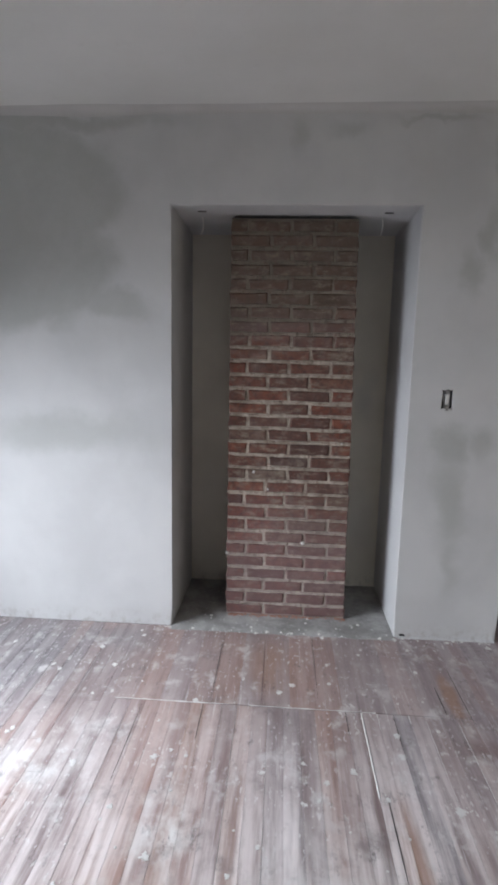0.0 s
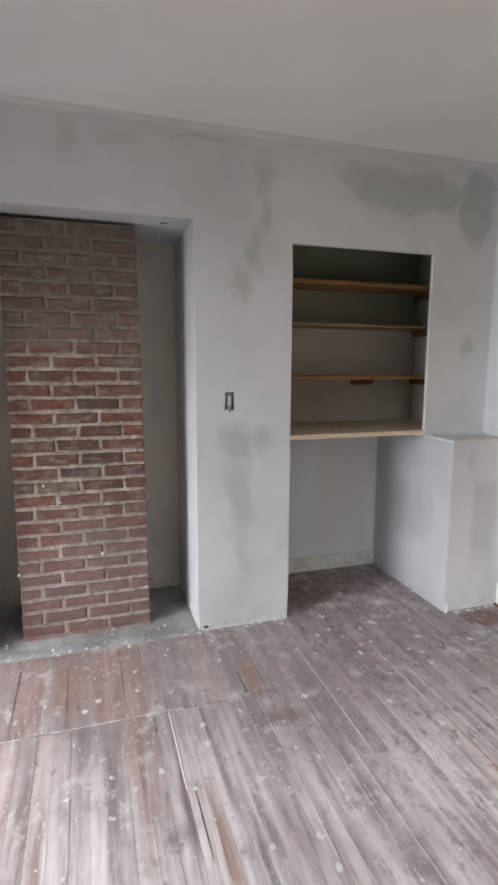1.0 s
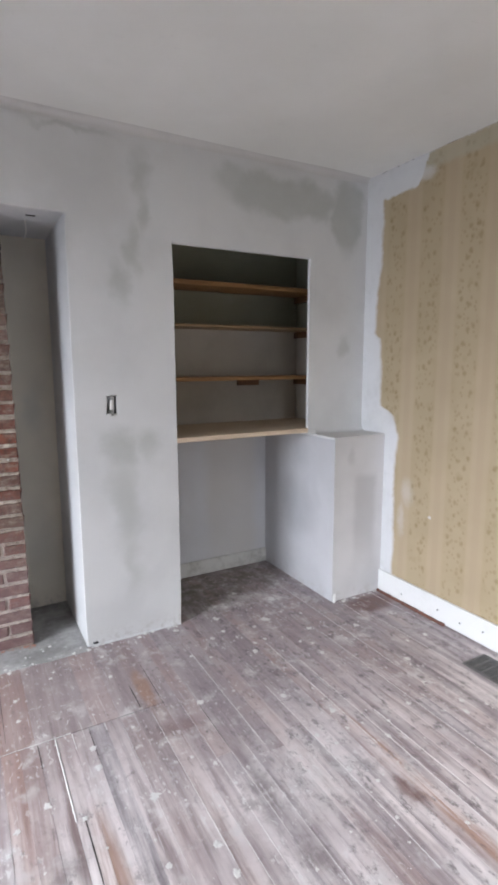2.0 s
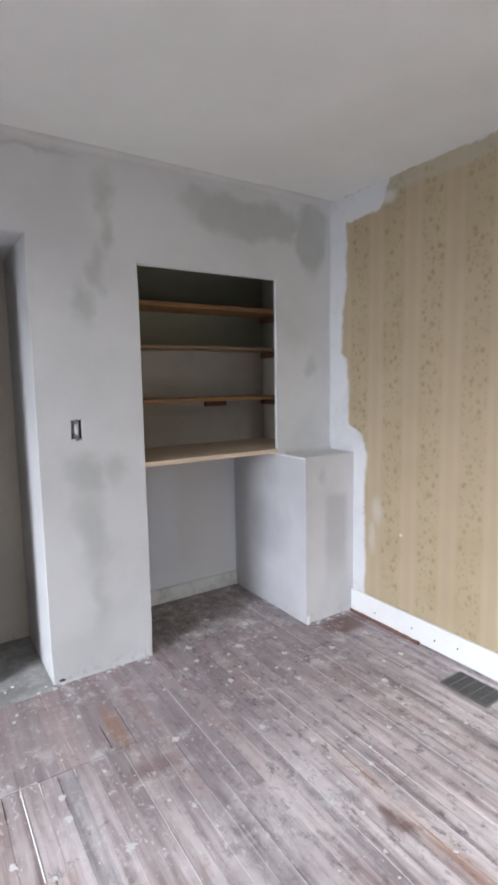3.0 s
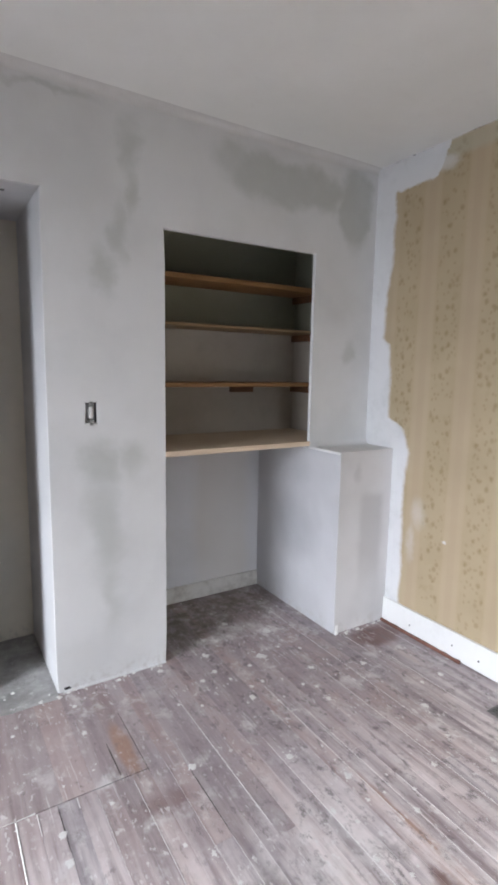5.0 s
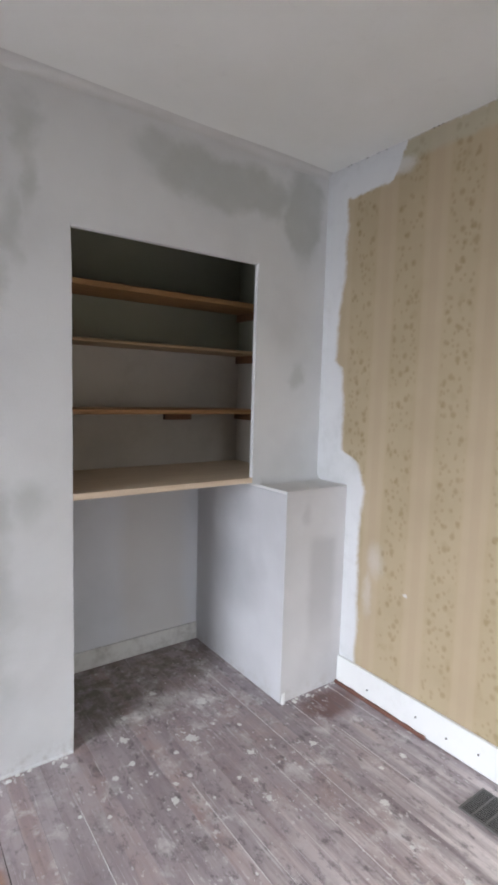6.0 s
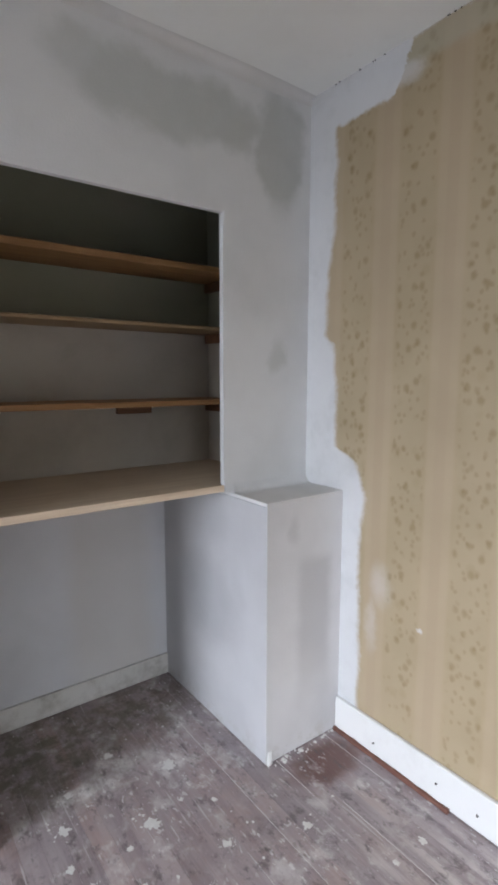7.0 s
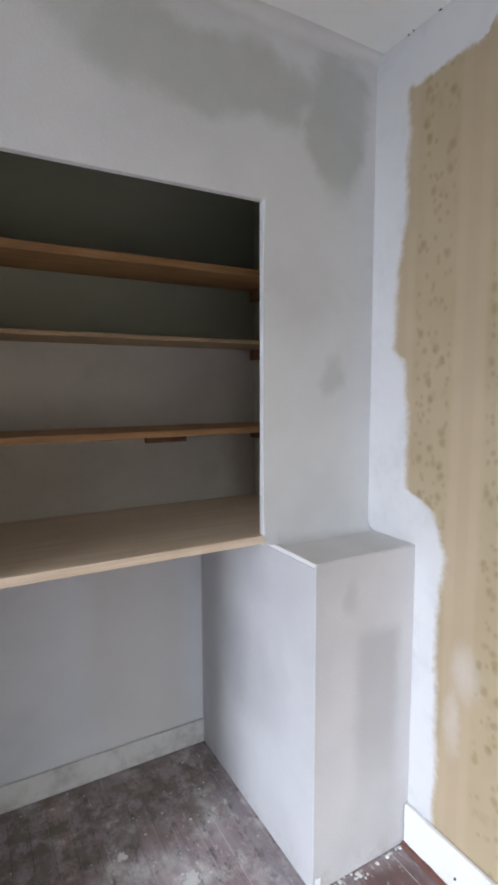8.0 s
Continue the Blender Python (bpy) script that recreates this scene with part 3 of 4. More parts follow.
# rounded joint compound in the corners
def fillet(name, start, along, n, out1, out2, size, mat_, label, seed):
    """A hollow, uneven strip of compound in the corner between two faces."""
    bm = bmesh.new()
    rows = []
    start, along, out1, out2 = Vector(start), Vector(along), Vector(out1), Vector(out2)
    for i in range(n + 1):
        q = start + along * (i / n)
        k = size * (1 + 0.30 * noise.noise(q * 3 + Vector((seed, 0, 0))))
        row = []
        for j in range(7):
            a = math.pi / 2 * j / 6
            row.append(bm.verts.new(q + out1 * (k * (1 - math.sin(a))) + out2 * (k * (1 - math.cos(a)))))
        rows.append(row)
    for a, b in zip(rows, rows[1:]):
        for j in range(6):
            bm.faces.new((a[j], b[j], b[j + 1], a[j + 1]))
    setting(name, bm, mat_, label, "trim", True)


fillet("trim_ceiling_cove", (XW, W - 0.0008, C - 0.0008), (E - XW, 0, 0), 60, (0, -1, 0), (0, 0, -1), 0.032, M_COVE, "uneven off-white joint compound along the ceiling corner", 0)
fillet("trim_ledge_compound", (N_R + 0.045, W - 0.0008, CH_Z + 0.0006), (E - N_R - 0.047, 0, 0), 16, (0, -1, 0), (0, 0, 1), 0.036, M_NORTH, "white joint compound rounding the back of the ledge", 7)
fillet("trim_plaster_foot", (OP_R + 0.02, W - 0.0006, 0.0005), (N_L - OP_R - 0.025, 0, 0), 60, (0, -1, 0), (0, 0, 1), 0.011, M_JAMB, "lumpy white plaster spilled along the foot of the wall", 12)

# east baseboard, recess baseboard
bm = boxes((E - 0.018, E - 0.001, YS, CH_Y - 0.002, 0.006, 0.138), bevel=0.004)
base = setting("baseboard_1", bm, M_TRIM, "glossy white painted wooden baseboard with nail heads", "baseboard")
for i, (y, z) in enumerate(((2.09, 0.055), (1.826, 0.07), (1.681, 0.06), (1.546, 0.075))):
    bm = bmesh.new()
    bmesh.ops.create_cone(bm, cap_ends=True, segments=10, radius1=0.0042, radius2=0.0034, depth=0.005, matrix=pose(E - 0.0195, y, z, 0, -90, 0))
    part("nail_head", bm, M_NAIL, base)
setting("baseboard_2", boxes((1.10, CH_X - 0.001, 3.040, 3.054, 0.003, 0.100), bevel=0.003), M_OLDTRIM, "dusty off-white baseboard at the back of the recess", "baseboard")
bm = bmesh.new()
prev = None
for i in range(25):
    y = CH_Y - 0.005 - i * 0.0213
    k = 0.013 + 0.004 * noise.noise((y * 25, 3, 0))
    row = [bm.verts.new(q) for q in ((E - 0.0182, y, 0.001), (E - 0.0182 - k, y, 0.001), (E - 0.0182 - k * 0.8, y, k * 0.9), (E - 0.0182, y, k * 1.1))]
    if prev:
        for j in range(4):
            bm.faces.new((prev[j], prev[j - 1], row[j - 1], row[j]))
    else:
        bm.faces.new(row)
    prev = row
bm.faces.new(prev[::-1])
setting("trim_shoe_strip", bm, M_SHOE, "splintered red-brown strip left under the baseboard", "trim")

# boxed-in chase with a ledge, beside the niche
chase = thing("boxed_chase", "waist-high white skimmed plasterboard box with a flat ledge", "boxing")
# Each face has its own tone, with the way it is lit put in.
part("side_panel", boxes((CH_X, CH_X + 0.013, CH_Y + 0.002, 3.054, 0.002, CH_Z - 0.014), bevel=0.002), M_CHASE_SIDE, chase, "white skimmed side panel with a grey smear and painted rear shade")
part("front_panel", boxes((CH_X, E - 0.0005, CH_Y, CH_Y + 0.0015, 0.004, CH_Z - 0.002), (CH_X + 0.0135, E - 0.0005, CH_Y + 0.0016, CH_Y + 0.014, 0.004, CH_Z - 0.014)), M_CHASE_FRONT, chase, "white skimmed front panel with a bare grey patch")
part("ledge_panel", boxes((CH_X, E - 0.0005, CH_Y + 0.0016, 3.054, CH_Z - 0.0138, CH_Z), bevel=0.003), M_LEDGE_LIFTED, chase, "white skimmed ledge, coloured lighter to make up for weak light")
part("corner_bead", boxes((CH_X - 0.0015, CH_X + 0.004, CH_Y - 0.0015, CH_Y + 0.004, 0.045, CH_Z - 0.004), bevel=0.001), M_JAMB, chase)

bm = boxes((-0.002, 0.016, -0.010, 0.0, 0.0, 0.052), bevel=0.003)
for v in bm.verts:
    v.co = Vector((CH_X + 0.004 + v.co.x + 0.10 * v.co.z, CH_Y - 0.0005 + v.co.y * (1.0 - 12 * v.co.z) if v.co.z < 0.05 else CH_Y - 0.004 + v.co.y * 0.3, v.co.z + 0.001))
part("bead_end", bm, M_TRIM, chase, "loose white end of the corner bead")

# the two unseen windows, turned into the west and the south wall
def sash_window(name, u0, u1, spot):
    win = tagged(new(name), "unseen white painted wooden sash window letting in daylight", "window", kind="structure")
    d0, d1, z0, z1 = 0.085, 0.13, WIN_Z0, WIN_Z1

    def turned(*dims, bevel=0.0):
        bm = boxes(*dims, bevel=bevel)
        for v in bm.verts:
            v.co = Vector(spot(v.co.x, v.co.y, v.co.z))
        return bm

    part("window_frame", turned((u0, u0 + 0.05, d0, d1, z0, z1), (u1 - 0.05, u1, d0, d1, z0, z1), (u0 + 0.05, u1 - 0.05, d0, d1, z1 - 0.05, z1),
                                (u0 + 0.05, u1 - 0.05, d0, d1, z0, z0 + 0.06), (u0 + 0.05, u1 - 0.05, d0, d1, 1.23, 1.28)), M_TRIM, win)
    part("window_sill", turned((u0 - 0.04, u1 + 0.04, -0.04, 0.08, z0 - 0.03, z0 - 0.002), bevel=0.004), M_TRIM, win)
    for a, b in ((z0 + 0.06, 1.23), (1.28, z1 - 0.05)):
        pane = part("pane", turned((u0 + 0.05, u1 - 0.05, 0.105, 0.109, a, b)), M_GLASS, win)
        pane.visible_shadow = False


sash_window("window_1", WIN_Y0, WIN_Y1, lambda u, d, z: (XW - d, u, z))
sash_window("window_2", WIN_X0, WIN_X1, lambda u, d, z: (u, YS - d, z))

# hearth floor in front of and beside the chimney
bm = bmesh.new()
n = 36
top, low = [], []
for i in range(n + 1):
    x = OP_L + (OP_R - OP_L) * i / n
    y = 2.466 + 0.012 * noise.noise((x * 9, 1.7, 0)) + 0.006 * noise.noise((x * 40, 2.2, 0))
    cols = []
    for j in range(13):
        yy = y + (3.08 - y) * j / 12
        h = 0.0 if j == 0 else 0.003 + 0.005 * noise.noise((x * 12, yy * 12, 4.0))
        cols.append(bm.verts.new((x, yy, max(h, -0.002))))
    top.append(cols)
    low.append(bm.verts.new((x, y, -0.03)))
for i in range(n):
    for j in range(12):
        bm.faces.new((top[i][j], top[i + 1][j], top[i + 1][j + 1], top[i][j + 1]))
    bm.faces.new((low[i], low[i + 1], top[i + 1][0], top[i][0]))
setting("hearth_floor", bm, M_HEARTH, "rough grey cement hearth dusted with plaster", "hearth", True)

# ---- shelves in the niche ----
SB = 3.053
for z0, th, lab in ((1.833, 0.025, "varnished pine shelf board high in the niche"), (1.602, 0.014, "pale varnished pine shelf board in the niche"),
                         (1.291, 0.022, "orange-brown pine shelf board low in the niche")):
    shelf = thing("wall_shelf", lab, "shelf", "shelves in the niche")
    part("board", boxes((1.102, 2.388, 2.80, SB, z0, z0 + th), bevel=0.003), M_PALE if th < 0.015 else M_PINE, shelf)
    part("cleat", boxes((2.368, 2.3885, 2.835, SB - 0.001, z0 - 0.041, z0 - 0.001), bevel=0.002), M_CLEAT, shelf, "dark brown side cleat")
    part("cleat", boxes((1.1015, 1.122, 2.835, SB - 0.001, z0 - 0.041, z0 - 0.001), bevel=0.002), M_CLEAT, shelf, "dark brown side cleat")
    if z0 < 1.4:
        part("back_cleat", boxes((1.921, 2.079, 3.030, SB, z0 - 0.041, z0 - 0.001), bevel=0.002), M_CLEAT, shelf, "short dark brown cleat on the back wall")
nail = thing("bent_nail", "bent dark nail hanging from a shelf cleat", "nail")
bm = bmesh.new()
bmesh.ops.create_cone(bm, cap_ends=True, segments=8, radius1=0.002, radius2=0.0028, depth=0.05, matrix=pose(2.378, 2.86, 1.535, 4, 3, 0))
part("shank", bm, M_NAIL, nail)

counter = thing("counter_shelf", "deep tan plywood counter board across the niche", "counter")
part("board", boxes((1.102, 2.388, W + 0.0245, SB, 0.991, 1.012), (N_L + 0.001, N_R - 0.001, W + 0.012, W + 0.0245, 0.991, 1.012)), M_PLY, counter)
part("front_edge", boxes((N_L + 0.001, N_R - 0.001, W - 0.004, W + 0.0118, 0.988, 1.0125), bevel=0.002), M_PLYEDGE, counter, "raw pale wood front edge")

# ---- chimney ----
chimney = thing("brick_chimney", "old red brick chimney with wide pale lime mortar joints", "chimney")
COURSE, ROWS = 0.0677, 30
BX0 = -0.08


def chimney_right(z):
    return 0.556 - 0.024 * z / 2.03


bm = bmesh.new()
prev = None
for k in range(ROWS + 1):
    z = k * COURSE
    row = [bm.verts.new(q) for q in ((BX0 + 0.004, 2.6594, z), (chimney_right(z) - 0.004, 2.6594, z), (chimney_right(z) - 0.004, 3.079, z), (BX0 + 0.004, 3.079, z))]
    if prev:
        for j in range(4):
            bm.faces.new((prev[j - 1], prev[j], row[j], row[j - 1]))
    prev = row
bm.faces.new(prev)
part("mortar", bm, M_MORTAR, chimney, "sandy pale lime mortar")

# mortar squeezed out along the bed joints
bm = bmesh.new()
rng = random.Random(21)
for k in range(1, ROWS):
    z = k * COURSE
    prev = None
    for i in range(65):
        x = BX0 + 0.003 + (chimney_right(z) - BX0 - 0.006) * i / 64
        w = 0.0074 + 0.0062 * noise.noise((x * 22, z * 31, 0.5)) + 0.0050 * noise.noise((x * 60, z * 47, 4.5))
        out = 2.6552 + 0.005 * noise.noise((x * 30, z * 17, 9.0)) + 0.003 * noise.noise((x * 75, z * 17, 2.0))
        zc = z + 0.0045 * noise.noise((x * 10, z * 13, 3.0))
        row = [bm.verts.new(q) for q in ((x, 2.660, zc - w), (x, out, zc - w * 0.7), (x, out, zc + w * 0.7), (x, 2.660, zc + w))]
        if prev:
            for j in range(3):
                bm.faces.new((prev[j], row[j], row[j + 1], prev[j + 1]))
        prev = row
part("bed_joints", bm, M_MORTAR, chimney)

# ---- switch box ----
switch = thing("switch_box", "uncovered steel switch box with an old toggle, set in the wall", "switch")
x0, x1, z0, z1 = SW
part("back_box", boxes((x0 + 0.001, x0 + 0.003, W + 0.002, W + 0.06, z0 + 0.001, z1 - 0.001), (x1 - 0.003, x1 - 0.001, W + 0.002, W + 0.06, z0 + 0.001, z1 - 0.001),
                       (x0 + 0.003, x1 - 0.003, W + 0.002, W + 0.06, z0 + 0.001, z0 + 0.003), (x0 + 0.003, x1 - 0.003, W + 0.002, W + 0.06, z1 - 0.003, z1 - 0.001),
                       (x0 + 0.003, x1 - 0.003, W + 0.058, W + 0.06, z0 + 0.003, z1 - 0.003)), M_BLACK, switch, "dark steel back box")
part("toggle_body", boxes((x0 + 0.014, x1 - 0.013, W + 0.002, W + 0.045, z0 + 0.017, z1 - 0.016), bevel=0.004), M_DEVICE, switch, "grey-white switch body")
part("strap", boxes((x0 + 0.014, x1 - 0.014, W - 0.003, W - 0.0005, z0 - 0.012, z0 + 0.013), bevel=0.001), M_STEEL, switch, "bent zinc mounting strap")
part("strap", boxes((x0 + 0.014, x1 - 0.014, W - 0.002, W + 0.0018, z1 - 0.012, z1 + 0.006), bevel=0.001), M_STEEL, switch, "bent zinc mounting strap")
for z in (z0 - 0.004, z1 + 0.001):
    bm = bmesh.new()
    bmesh.ops.create_cone(bm, cap_ends=True, segments=10, radius1=0.003, radius2=0.0025, depth=0.003, matrix=pose((x0 + x1) / 2, W - 0.004, z, 90, 0, 0))
    part("screw", bm, M_NAIL, switch)

# ---- slots and cords under the soffit ----
for hx, hy in ((-0.214, 2.607), (0.661, 2.623)):
    slot = thing("soffit_slot", "small dark metal-edged slot in the alcove soffit", "slot", "slots in the soffit")
    part("rim", boxes((hx - 0.020, hx + 0.020, hy - 0.007, hy - 0.004, OP_Z - 0.003, OP_Z - 0.0005), (hx - 0.020, hx + 0.020, hy + 0.004, hy + 0.007, OP_Z - 0.003, OP_Z - 0.0005)), M_NAIL, slot)
    # Black plate under the soffit; the slot's shade is in its colour.
    part("hollow", boxes((hx - 0.019, hx + 0.019, hy - 0.0038, hy + 0.0038, OP_Z - 0.002, OP_Z - 0.0005)), M_BLACK, slot)
    cord = thing("hanging_cord", "short white cord end hanging from the soffit", "cord", "cords under the soffit")
    cu = bpy.data.curves.new("cord", "CURVE")
    cu.dimensions, cu.bevel_depth, cu.bevel_resolution = "3D", 0.0026, 2
    sp = cu.splines.new("BEZIER")
    sp.bezier_points.add(2)
    for bp, co in zip(sp.bezier_points, ((hx - 0.012, hy + 0.10, OP_Z), (hx - 0.010, hy + 0.105, OP_Z - 0.05), (hx - 0.022, hy + 0.10, OP_Z - 0.085))):
        bp.co, bp.handle_left_type, bp.handle_right_type = co, "AUTO", "AUTO"
    cu.materials.append(M_WIRE)
    tmp = new("cord_curve", cu)
    me = bpy.data.meshes.new_from_object(tmp.evaluated_get(bpy.context.evaluated_depsgraph_get()))
    bpy.data.objects.remove(tmp)
    ob = new("strand", me)
    ob.parent = cord

# ---- floor register ----
vent = thing("floor_register", "grey metal floor register with fine louvres, let into the boards", "register")
vx0, vx1, vy0, vy1 = 2.283, 2.437, 1.258, 1.490
# Black plate on uncut boards, coloured as the shade of the pit below.
part("dark_base", boxes((vx0 + 0.004, vx1 - 0.004, vy0 + 0.004, vy1 - 0.004, 0.0008, 0.0018)), M_BLACK, vent)
part("rim", boxes((vx0, vx0 + 0.006, vy0, vy1, 0.0005, 0.006), (vx1 - 0.006, vx1, vy0, vy1, 0.0005, 0.006), (vx0 + 0.006, vx1 - 0.006, vy0, vy0 + 0.006, 0.0005, 0.006), (vx0 + 0.006, vx1 - 0.006, vy1 - 0.006, vy1, 0.0005, 0.006)), M_VENT, vent)
sl = mesh_of("slat", boxes((-0.0013, 0.0013, vy0 + 0.0062, vy1 - 0.0062, 0.002, 0.0052)), M_VENT)
for i in range(15):
    ob = new("slat", sl)
    ob.parent = vent
    ob.location.x = vx0 + 0.0125 + i * 0.0092
for i in range(1, 5):
    y = vy0 + (vy1 - vy0) * i / 5
    part("cross_bar", boxes((vx0 + 0.0062, vx1 - 0.0062, y - 0.003, y + 0.003, 0.0053, 0.0064)), M_VENT, vent)

# splintered chip on the baseboard
chip = thing("wood_splinter", "broken red-brown splinter sticking out of the baseboard", "splinter")
bm = bmesh.new()
add_box(bm, E - 0.024, E - 0.0178, 1.285, 1.335, 0.100, 0.112)
for v in bm.verts:
    v.co.z += 0.25 * (v.co.y - 1.31)
    if v.co.y > 1.33:
        v.co.x += 0.004
part("shard", bm, M_SHOE, chip)

# mouse hole at the foot of the pier, its shade a black surface patch
bm = bmesh.new()
add_lump(bm, 0, 0, 0, 0.012, 0.0015, random.Random(2), 9, 1.5)
for v in bm.verts:
    v.co = Vector((0.825 + v.co.x, W - 0.0006 - v.co.z, 0.012 + v.co.y * 0.8))
hole = thing("wall_gap", "small dark gap chewed in the plasterboard at the floor", "gap")
part("hollow", bm, M_BLACK, hole)

# dark cracks at the ceiling over the wallpaper
rng = random.Random(8)
bm = bmesh.new()
for y0, y1 in ((2.35, 2.37), (2.255, 2.27), (2.19, 2.21), (2.15, 2.175), (1.88, 1.92)):
    y = y0
    while y < y1:
        l = rng.uniform(0.003, 0.010)
        k = rng.uniform(0.002, 0.004)
        add_box(bm, E - k, E - 0.0002, y, y + l, C - rng.uniform(0.002, 0.005), C - 0.0002)
        y += l + rng.uniform(0.002, 0.02)
tagged(new("ceiling_cracks", mesh_of("ceiling_cracks", bm, M_BLACK)), "broken dark gaps between ceiling and papered wall", "crack", kind="stuff")

# ---- plaster droppings and dust ----
rng = random.Random(11)
drops = ((-0.214, 1.613, 0.018), (0.469, 1.604, 0.020), (2.091, 2.017, 0.023), (1.103, 1.836, 0.021), (0.163, 1.574, 0.014), (0.344, 1.477, 0.012), (0.291, 1.462, 0.010),
         (0.819, 2.201, 0.014), (1.548, 1.529, 0.020), (1.408, 1.443, 0.014), (1.425, 1.704, 0.020), (2.092, 1.649, 0.022), (2.019, 1.481, 0.013), (1.770, 1.891, 0.018),
         (1.013, 1.505, 0.014), (1.035, 1.394, 0.010), (1.641, 1.307, 0.016), (1.405, 1.255, 0.014), (0.779, 1.474, 0.026), (2.056, 1.314, 0.016), (1.847, 1.409, 0.015),
         (1.697, 2.681, 0.024), (1.860, 2.508, 0.034), (1.697, 2.313, 0.034), (1.848, 2.114, 0.018), (1.520, 2.583, 0.020), (0.565, 1.500, 0.012),
         (1.492, 2.061, 0.022), (1.476, 2.222, 0.012), (1.736, 2.026, 0.013), (1.463, 2.451, 0.026), (1.855, 2.109, 0.014))
splashes = []
for x, y, r in drops:
    d = thing("plaster_dropping", "flat white plaster dropping stuck to the floor boards", "plaster", "plaster droppings on the floor")
    bm = bmesh.new()
    add_splat(bm, x, y, 0.0006, r * 0.62, rng)
    for i in range(13):
        a, far_out = rng.uniform(0, 6.28), rng.uniform(0.7, 1.9)
        splashes.append((x + far_out * r * math.cos(a), y + far_out * r * math.sin(a), r * rng.choice((0.05, 0.07, 0.10, 0.17))))
    part("blob", bm, M_PLASTER, d)

bm = bmesh.new()
for i in range(120):
    x, y = rng.uniform(-1.2, 2.40), rng.uniform(0.9, 2.44)
    add_splat(bm, x, y, 0.0006, rng.choice((0.003, 0.004, 0.005, 0.007, 0.009, 0.012)), rng)
for x, y, r in splashes:
    add_lump(bm, x, y, 0.0006, r, 0.0010, rng, 6)
for i in range(420):
    x, y = rng.uniform(-1.5, 2.45), rng.uniform(0.6, 2.46)
    if noise.noise((x * 2.2, y * 2.2, 7.0)) < rng.uniform(-0.5, 0.25):
        continue
    add_lump(bm, x, y, 0.0005, rng.choice((0.0015, 0.002, 0.002, 0.003, 0.005)), 0.0010, rng, 6)
for i in range(40):
    add_lump(bm, rng.uniform(1.30, 2.12), rng.uniform(2.46, 3.03), 0.0005, rng.choice((0.002, 0.003, 0.005)), 0.0012, rng, 6)
for i in range(64):    # along the foot of the wall and over the hearth edge
    x = rng.uniform(-0.45, 1.28)
    add_lump(bm, x, 2.490 - abs(rng.gauss(0, 0.016)), 0.0005, rng.choice((0.002, 0.004, 0.006, 0.010)), rng.uniform(0.001, 0.004), rng, 7)
for i in range(16):
    add_lump(bm, rng.uniform(-0.30, 0.76), rng.uniform(2.50, 2.64), 0.004, rng.choice((0.003, 0.005, 0.009)), 0.005, rng, 6)
for i in range(26):
    add_lump(bm, rng.uniform(2.16, 2.48), CH_Y - abs(rng.gauss(0, 0.015)), 0.0005, rng.choice((0.003, 0.005, 0.008)), 0.004, rng, 6)
tagged(new("plaster_crumbs", mesh_of("plaster_crumbs", bm, M_PLASTER)), "white plaster crumbs and specks scattered over the floor", "debris", kind="stuff")
bm = bmesh.new()
for i in range(150):
    add_lump(bm, rng.uniform(BX0, 0.56), 2.652 - abs(rng.gauss(0, 0.010)), 0.003, rng.choice((0.003, 0.004, 0.007)), rng.uniform(0.003, 0.008), rng, 6)
tagged(new("brick_crumbs", mesh_of("brick_crumbs", bm, M_CRUMB)), "pink-red brick crumbs along the foot of the chimney", "debris", kind="stuff")
for x, z, r in ((0.322, 0.416, 0.013), (0.055, 0.79, 0.009), (-0.076, 0.345, 0.011), (0.13, 0.70, 0.006), (0.5, 0.95, 0.006)):
    bm = bmesh.new()
    add_lump(bm, 0, 0, 0, r, 0.010, rng, 9)
    for v in bm.verts:
        v.co = Vector((x + v.co.x, 2.659 - v.co.z, z + v.co.y))
    part("plaster_blob", bm, M_PLASTER, chimney, "white plaster blob")

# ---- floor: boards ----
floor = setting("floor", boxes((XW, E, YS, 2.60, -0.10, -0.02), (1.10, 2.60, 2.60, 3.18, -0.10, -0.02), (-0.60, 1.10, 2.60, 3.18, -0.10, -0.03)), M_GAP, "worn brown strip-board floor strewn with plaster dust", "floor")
PITCH = 0.0612


def board_mesh(width):
    bm = bmesh.new()
    w, b = width / 2, 0.0006
    ring = [(-w, -0.019), (w, -0.019), (w, -b), (w - b, 0.0), (-w + b, 0.0), (-w, -b)]
    ends = [[bm.verts.new((x, y, z)) for x, z in ring] for y in (0.0, 1.0)]
    for i in range(6):
        bm.faces.new((ends[0][i - 1], ends[0][i], ends[1][i], ends[1][i - 1]))
    bm.faces.new(ends[0][::-1])
    bm.faces.new(ends[1])
    return mesh_of("plank", bm, M_PLANK)


STRIP, WIDE = board_mesh(PITCH - 0.0005), board_mesh(0.1047)
rng = random.Random(3)
far = bmesh.new()
lines = bmesh.new()


def lay(me, x, y0, y1):
    ob = new("plank", me)
    ob.parent = floor
    ob.location = (x, y0, rng.uniform(-0.0005, 0.0))
    ob.scale = (1, y1 - y0 - 0.0012, 1)


def dust_line(x, y0, y1, width, z=-0.0008):
    y, prev = y0, None
    while True:
        k = width * (0.6 + 0.7 * abs(noise.noise((x * 50, y * 25, 1.0))))
        row = [lines.verts.new((x - k, y, z - 0.002)), lines.verts.new((x, y, z + 0.0016)), lines.verts.new((x + k, y, z - 0.002))]
        if prev:
            for j in range(2):
                lines.faces.new((prev[j], prev[j + 1], row[j + 1], row[j]))
        prev = row
        if y >= y1:
            break
        y = min(y + 0.02, y1)


x = 0.5075 - 45 * PITCH
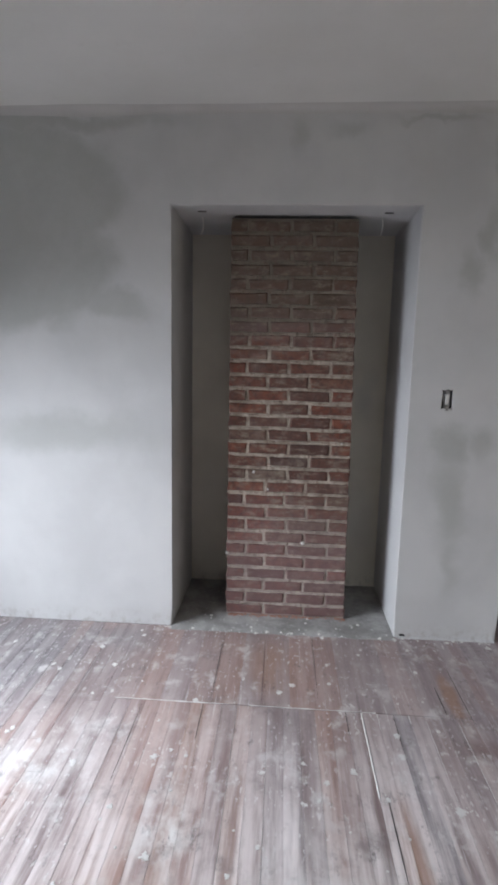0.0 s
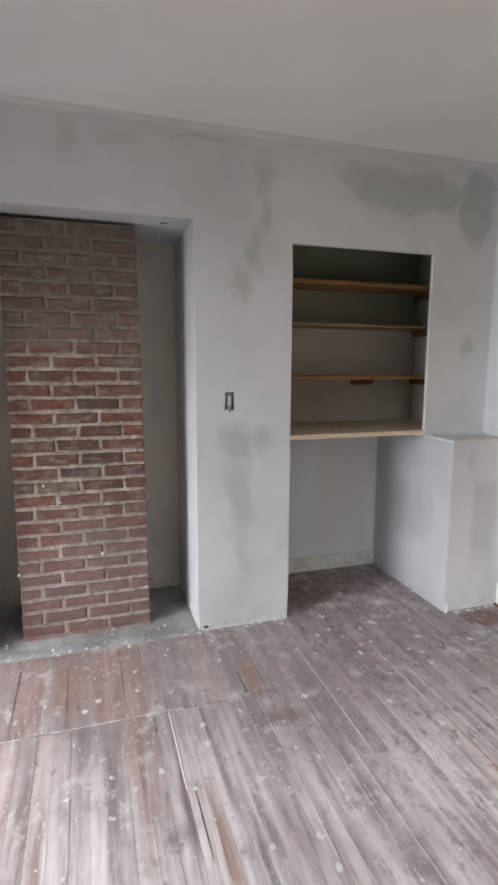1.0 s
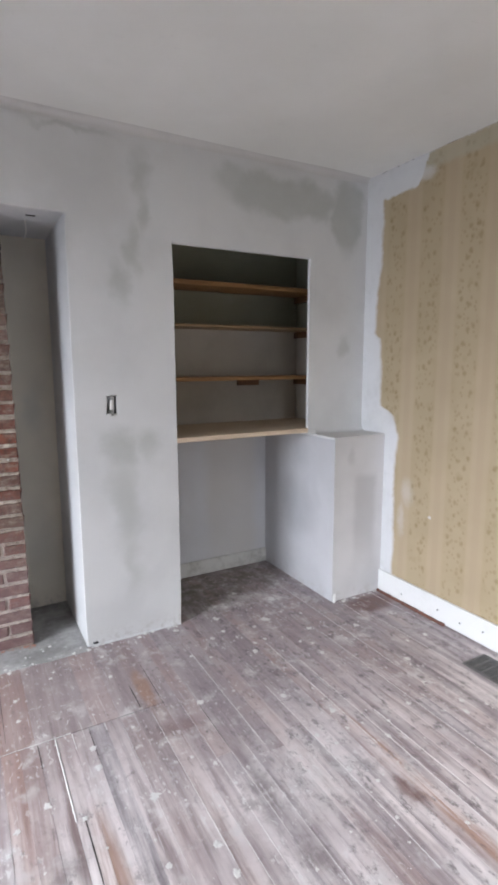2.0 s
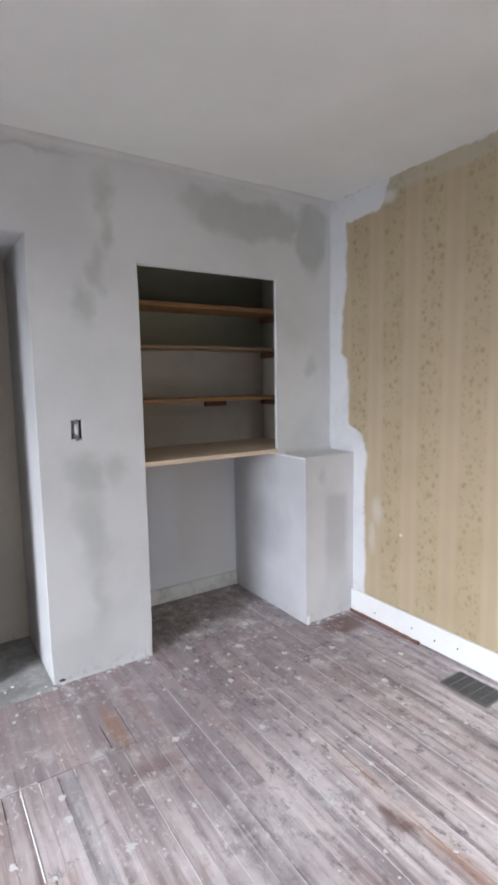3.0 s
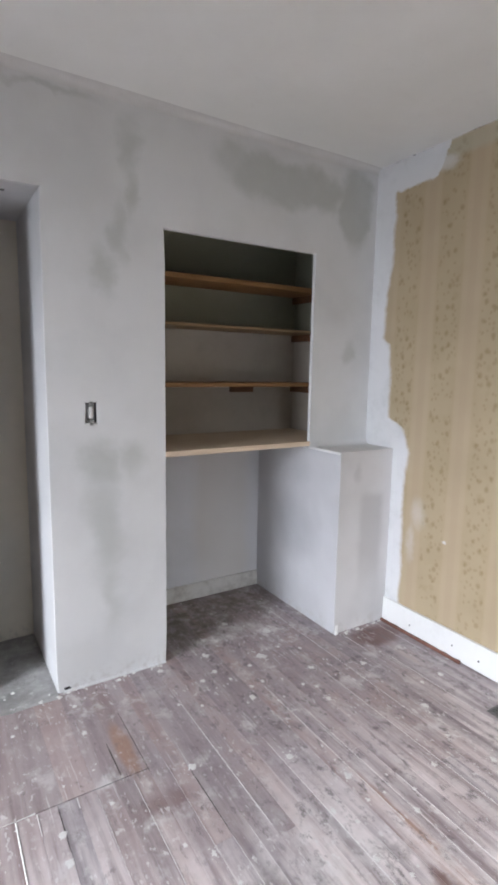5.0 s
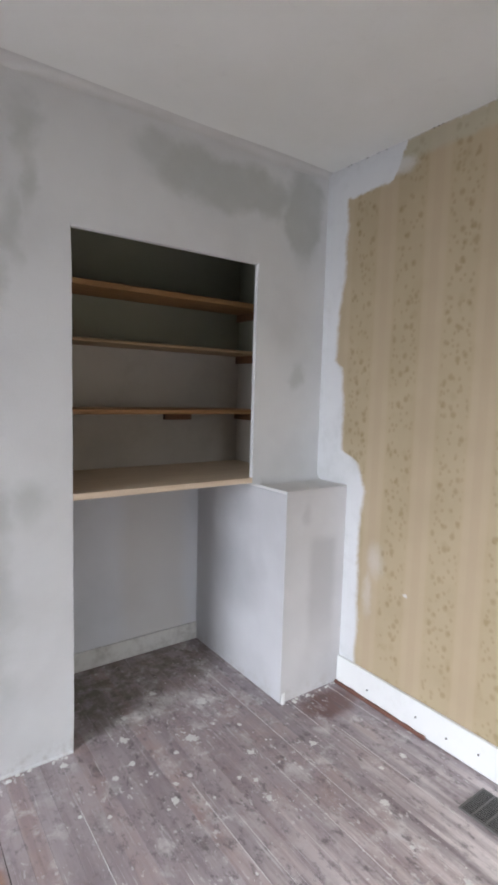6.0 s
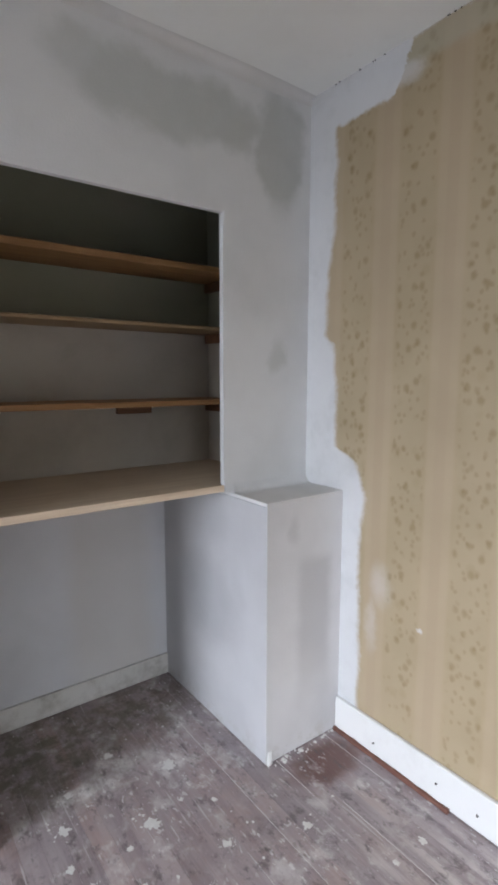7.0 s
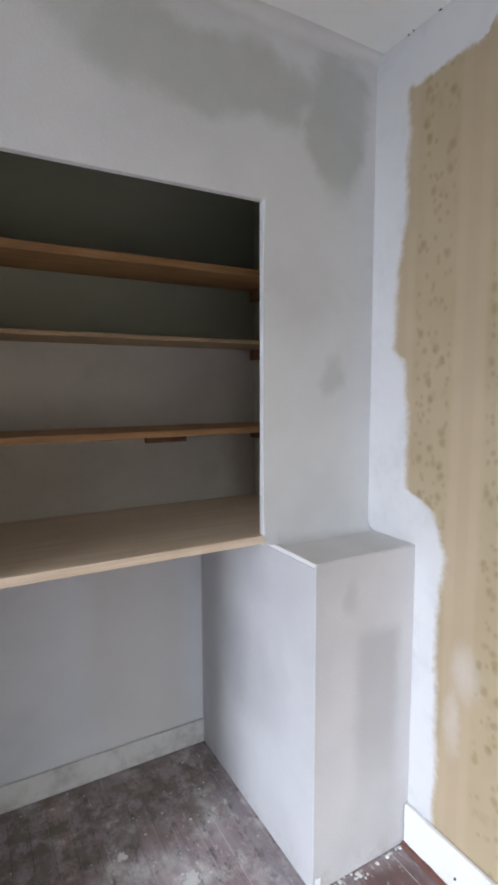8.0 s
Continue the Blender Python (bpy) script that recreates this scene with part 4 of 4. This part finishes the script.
while x < E + 0.03:
    if x > XW - 0.03:
        end = 3.054 if 1.13 < x < 2.16 else (1.909 if -0.455 < x < 0.955 else 2.499)
        cut = rng.uniform(0.35, 0.75)
        stops = [cut]
        while end - stops[-1] > 1.7 and rng.random() < 0.45:
            stops.append(stops[-1] + rng.uniform(0.6, 1.3))
        if end - stops[-1] < 0.25 and len(stops) > 1:
            stops.pop()
        stops.append(end)
        for a, b in zip(stops, stops[1:]):
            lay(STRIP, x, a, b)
        add_box(far, x - PITCH / 2 + 0.0008, x + PITCH / 2 - 0.0008, YS, cut - 0.0012, -0.019, -0.0004)
        if rng.random() < 0.26:
            a = rng.uniform(0.7, end - 0.5)
            dust_line(x + PITCH / 2, a, min(a + rng.uniform(0.3, 1.1), end - 0.02), 0.0012)
    x += PITCH
x = -0.4755 + 0.0525
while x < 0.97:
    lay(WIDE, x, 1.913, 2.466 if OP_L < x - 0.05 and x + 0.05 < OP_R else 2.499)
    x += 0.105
for k, a, b in ((6, 1.15, 1.88), (8, 1.05, 1.60), (14, 0.85, 1.80), (22, 0.85, 1.62), (17, 1.3, 2.1), (19, 1.0, 1.45), (11, 1.5, 2.2)):
    dust_line(0.5381 + k * PITCH, a, b, 0.0019, -0.0003)
# filled gap beside the patch, and the filled butt joint
dust_line(0.5381, 1.50, 1.905, 0.0055, 0.0008)
dust_line(0.599, 1.815, 1.905, 0.003, 0.0004)
dust_line(0.7212, 1.86, 1.905, 0.003, 0.0004)
prev = None
for i in range(61):
    x = -0.445 + i * 0.02
    k = 0.0032 * (0.4 + abs(noise.noise((x * 14, 5.0, 2.0))) * 2.0)
    row = [lines.verts.new((x, 1.911 - k, 0.0004)), lines.verts.new((x, 1.911, 0.0016)), lines.verts.new((x, 1.911 + k, 0.0004))]
    if prev and (i < 16 or noise.noise((x * 5, 8.0, 0.0)) > -0.12):
        for j in range(2):
            lines.faces.new((prev[j], row[j], row[j + 1], prev[j + 1]))
    prev = row
gaps = bmesh.new()
for gx, g0, g1, gw in ((-0.0866, 1.70, 1.906, 0.0022), (0.4769, 1.775, 1.906, 0.0022), (0.5640, 1.23, 1.50, 0.0026), (0.8745, 1.925, 2.10, 0.0030), (0.6605, 1.72, 1.906, 0.0018),
                       (-0.3300, 1.50, 1.88, 0.0016), (0.9663, 1.87, 2.25, 0.0016), (0.1445, 1.94, 2.40, 0.0012), (1.09, 1.55, 1.85, 0.0014), (-0.0610, 1.94, 2.36, 0.0012), (0.3740, 1.98, 2.46, 0.0012)):
    prev = None
    for i in range(21):
        y = g0 + (g1 - g0) * i / 20
        k = gw * (0.35 + 0.65 * math.sin(math.pi * (i + 0.5) / 21)) * (0.8 + 0.4 * noise.noise((gx * 9, y * 40, 0)))
        row = [gaps.verts.new((gx - k, y, 0.0004)), gaps.verts.new((gx + k, y, 0.0004))]
        if prev:
            gaps.faces.new((prev[0], prev[1], row[1], row[0]))
        prev = row
tagged(new("board_gaps", mesh_of("board_gaps", gaps, M_GAP)), "dark shrinkage gaps between the floor boards", "gap", kind="stuff")
loose = [v for v in lines.verts if not v.link_faces]
bmesh.ops.delete(lines, geom=loose, context="VERTS")
tagged(new("plaster_dust_lines", mesh_of("plaster_dust_lines", lines, M_PLASTER)), "white plaster dust packed into the joints between boards", "debris", kind="stuff")
ob = tagged(new("far_planks", mesh_of("far_planks", far, M_PLANK)), kind="stuff")
ob.parent = floor

# ---- chimney bricks, course by course ----
rng = random.Random(17)
cache = {}


def brick_mesh(width, variant):
    key = (round(width, 3), variant)
    if key not in cache:
        r2 = random.Random(hash(key) % 9973)
        bm = boxes((-width / 2, width / 2, 0.0, 0.10, -0.0265, 0.0265))
        bmesh.ops.bevel(bm, geom=[e for e in bm.edges if all(v.co.y < 0.01 for v in e.verts)], offset=0.0065, segments=1, affect="EDGES")
        for v in bm.verts:
            v.co += Vector((r2.uniform(-1, 1) * 0.0050, r2.uniform(-1, 1) * 0.0014, r2.uniform(-1, 1) * 0.0038))
        cache[key] = mesh_of("brick", bm, M_BRICK)
    return cache[key]


for k in range(ROWS):
    z = (k + 0.5) * COURSE
    left, right = BX0, chimney_right(z)
    cuts = (0.15, 0.485, 0.825) if (ROWS - 1 - k) % 2 == 0 else (0.32, 0.655)
    jog = 0.012 * rng.uniform(-1, 1)
    xs = [0.0] + [c0 + jog for c0 in cuts] + [1.0]
    for a, b in zip(xs, xs[1:]):
        x0, x1 = left + a * (right - left) + 0.0055 * (a > 0), left + b * (right - left) - 0.0055 * (b < 1)
        nominal = round((x1 - x0) / 0.02) * 0.02
        ob = new("brick", brick_mesh(nominal, rng.randrange(3)))
        ob.parent = chimney
        ob.matrix_basis = pose((x0 + x1) / 2, 2.6545 + rng.uniform(-0.002, 0.0015), z + rng.uniform(-0.002, 0.002), 0, rng.uniform(-0.9, 0.9), rng.uniform(-0.4, 0.4))
        ob.scale = ((x1 - x0) / nominal, 1, 1)
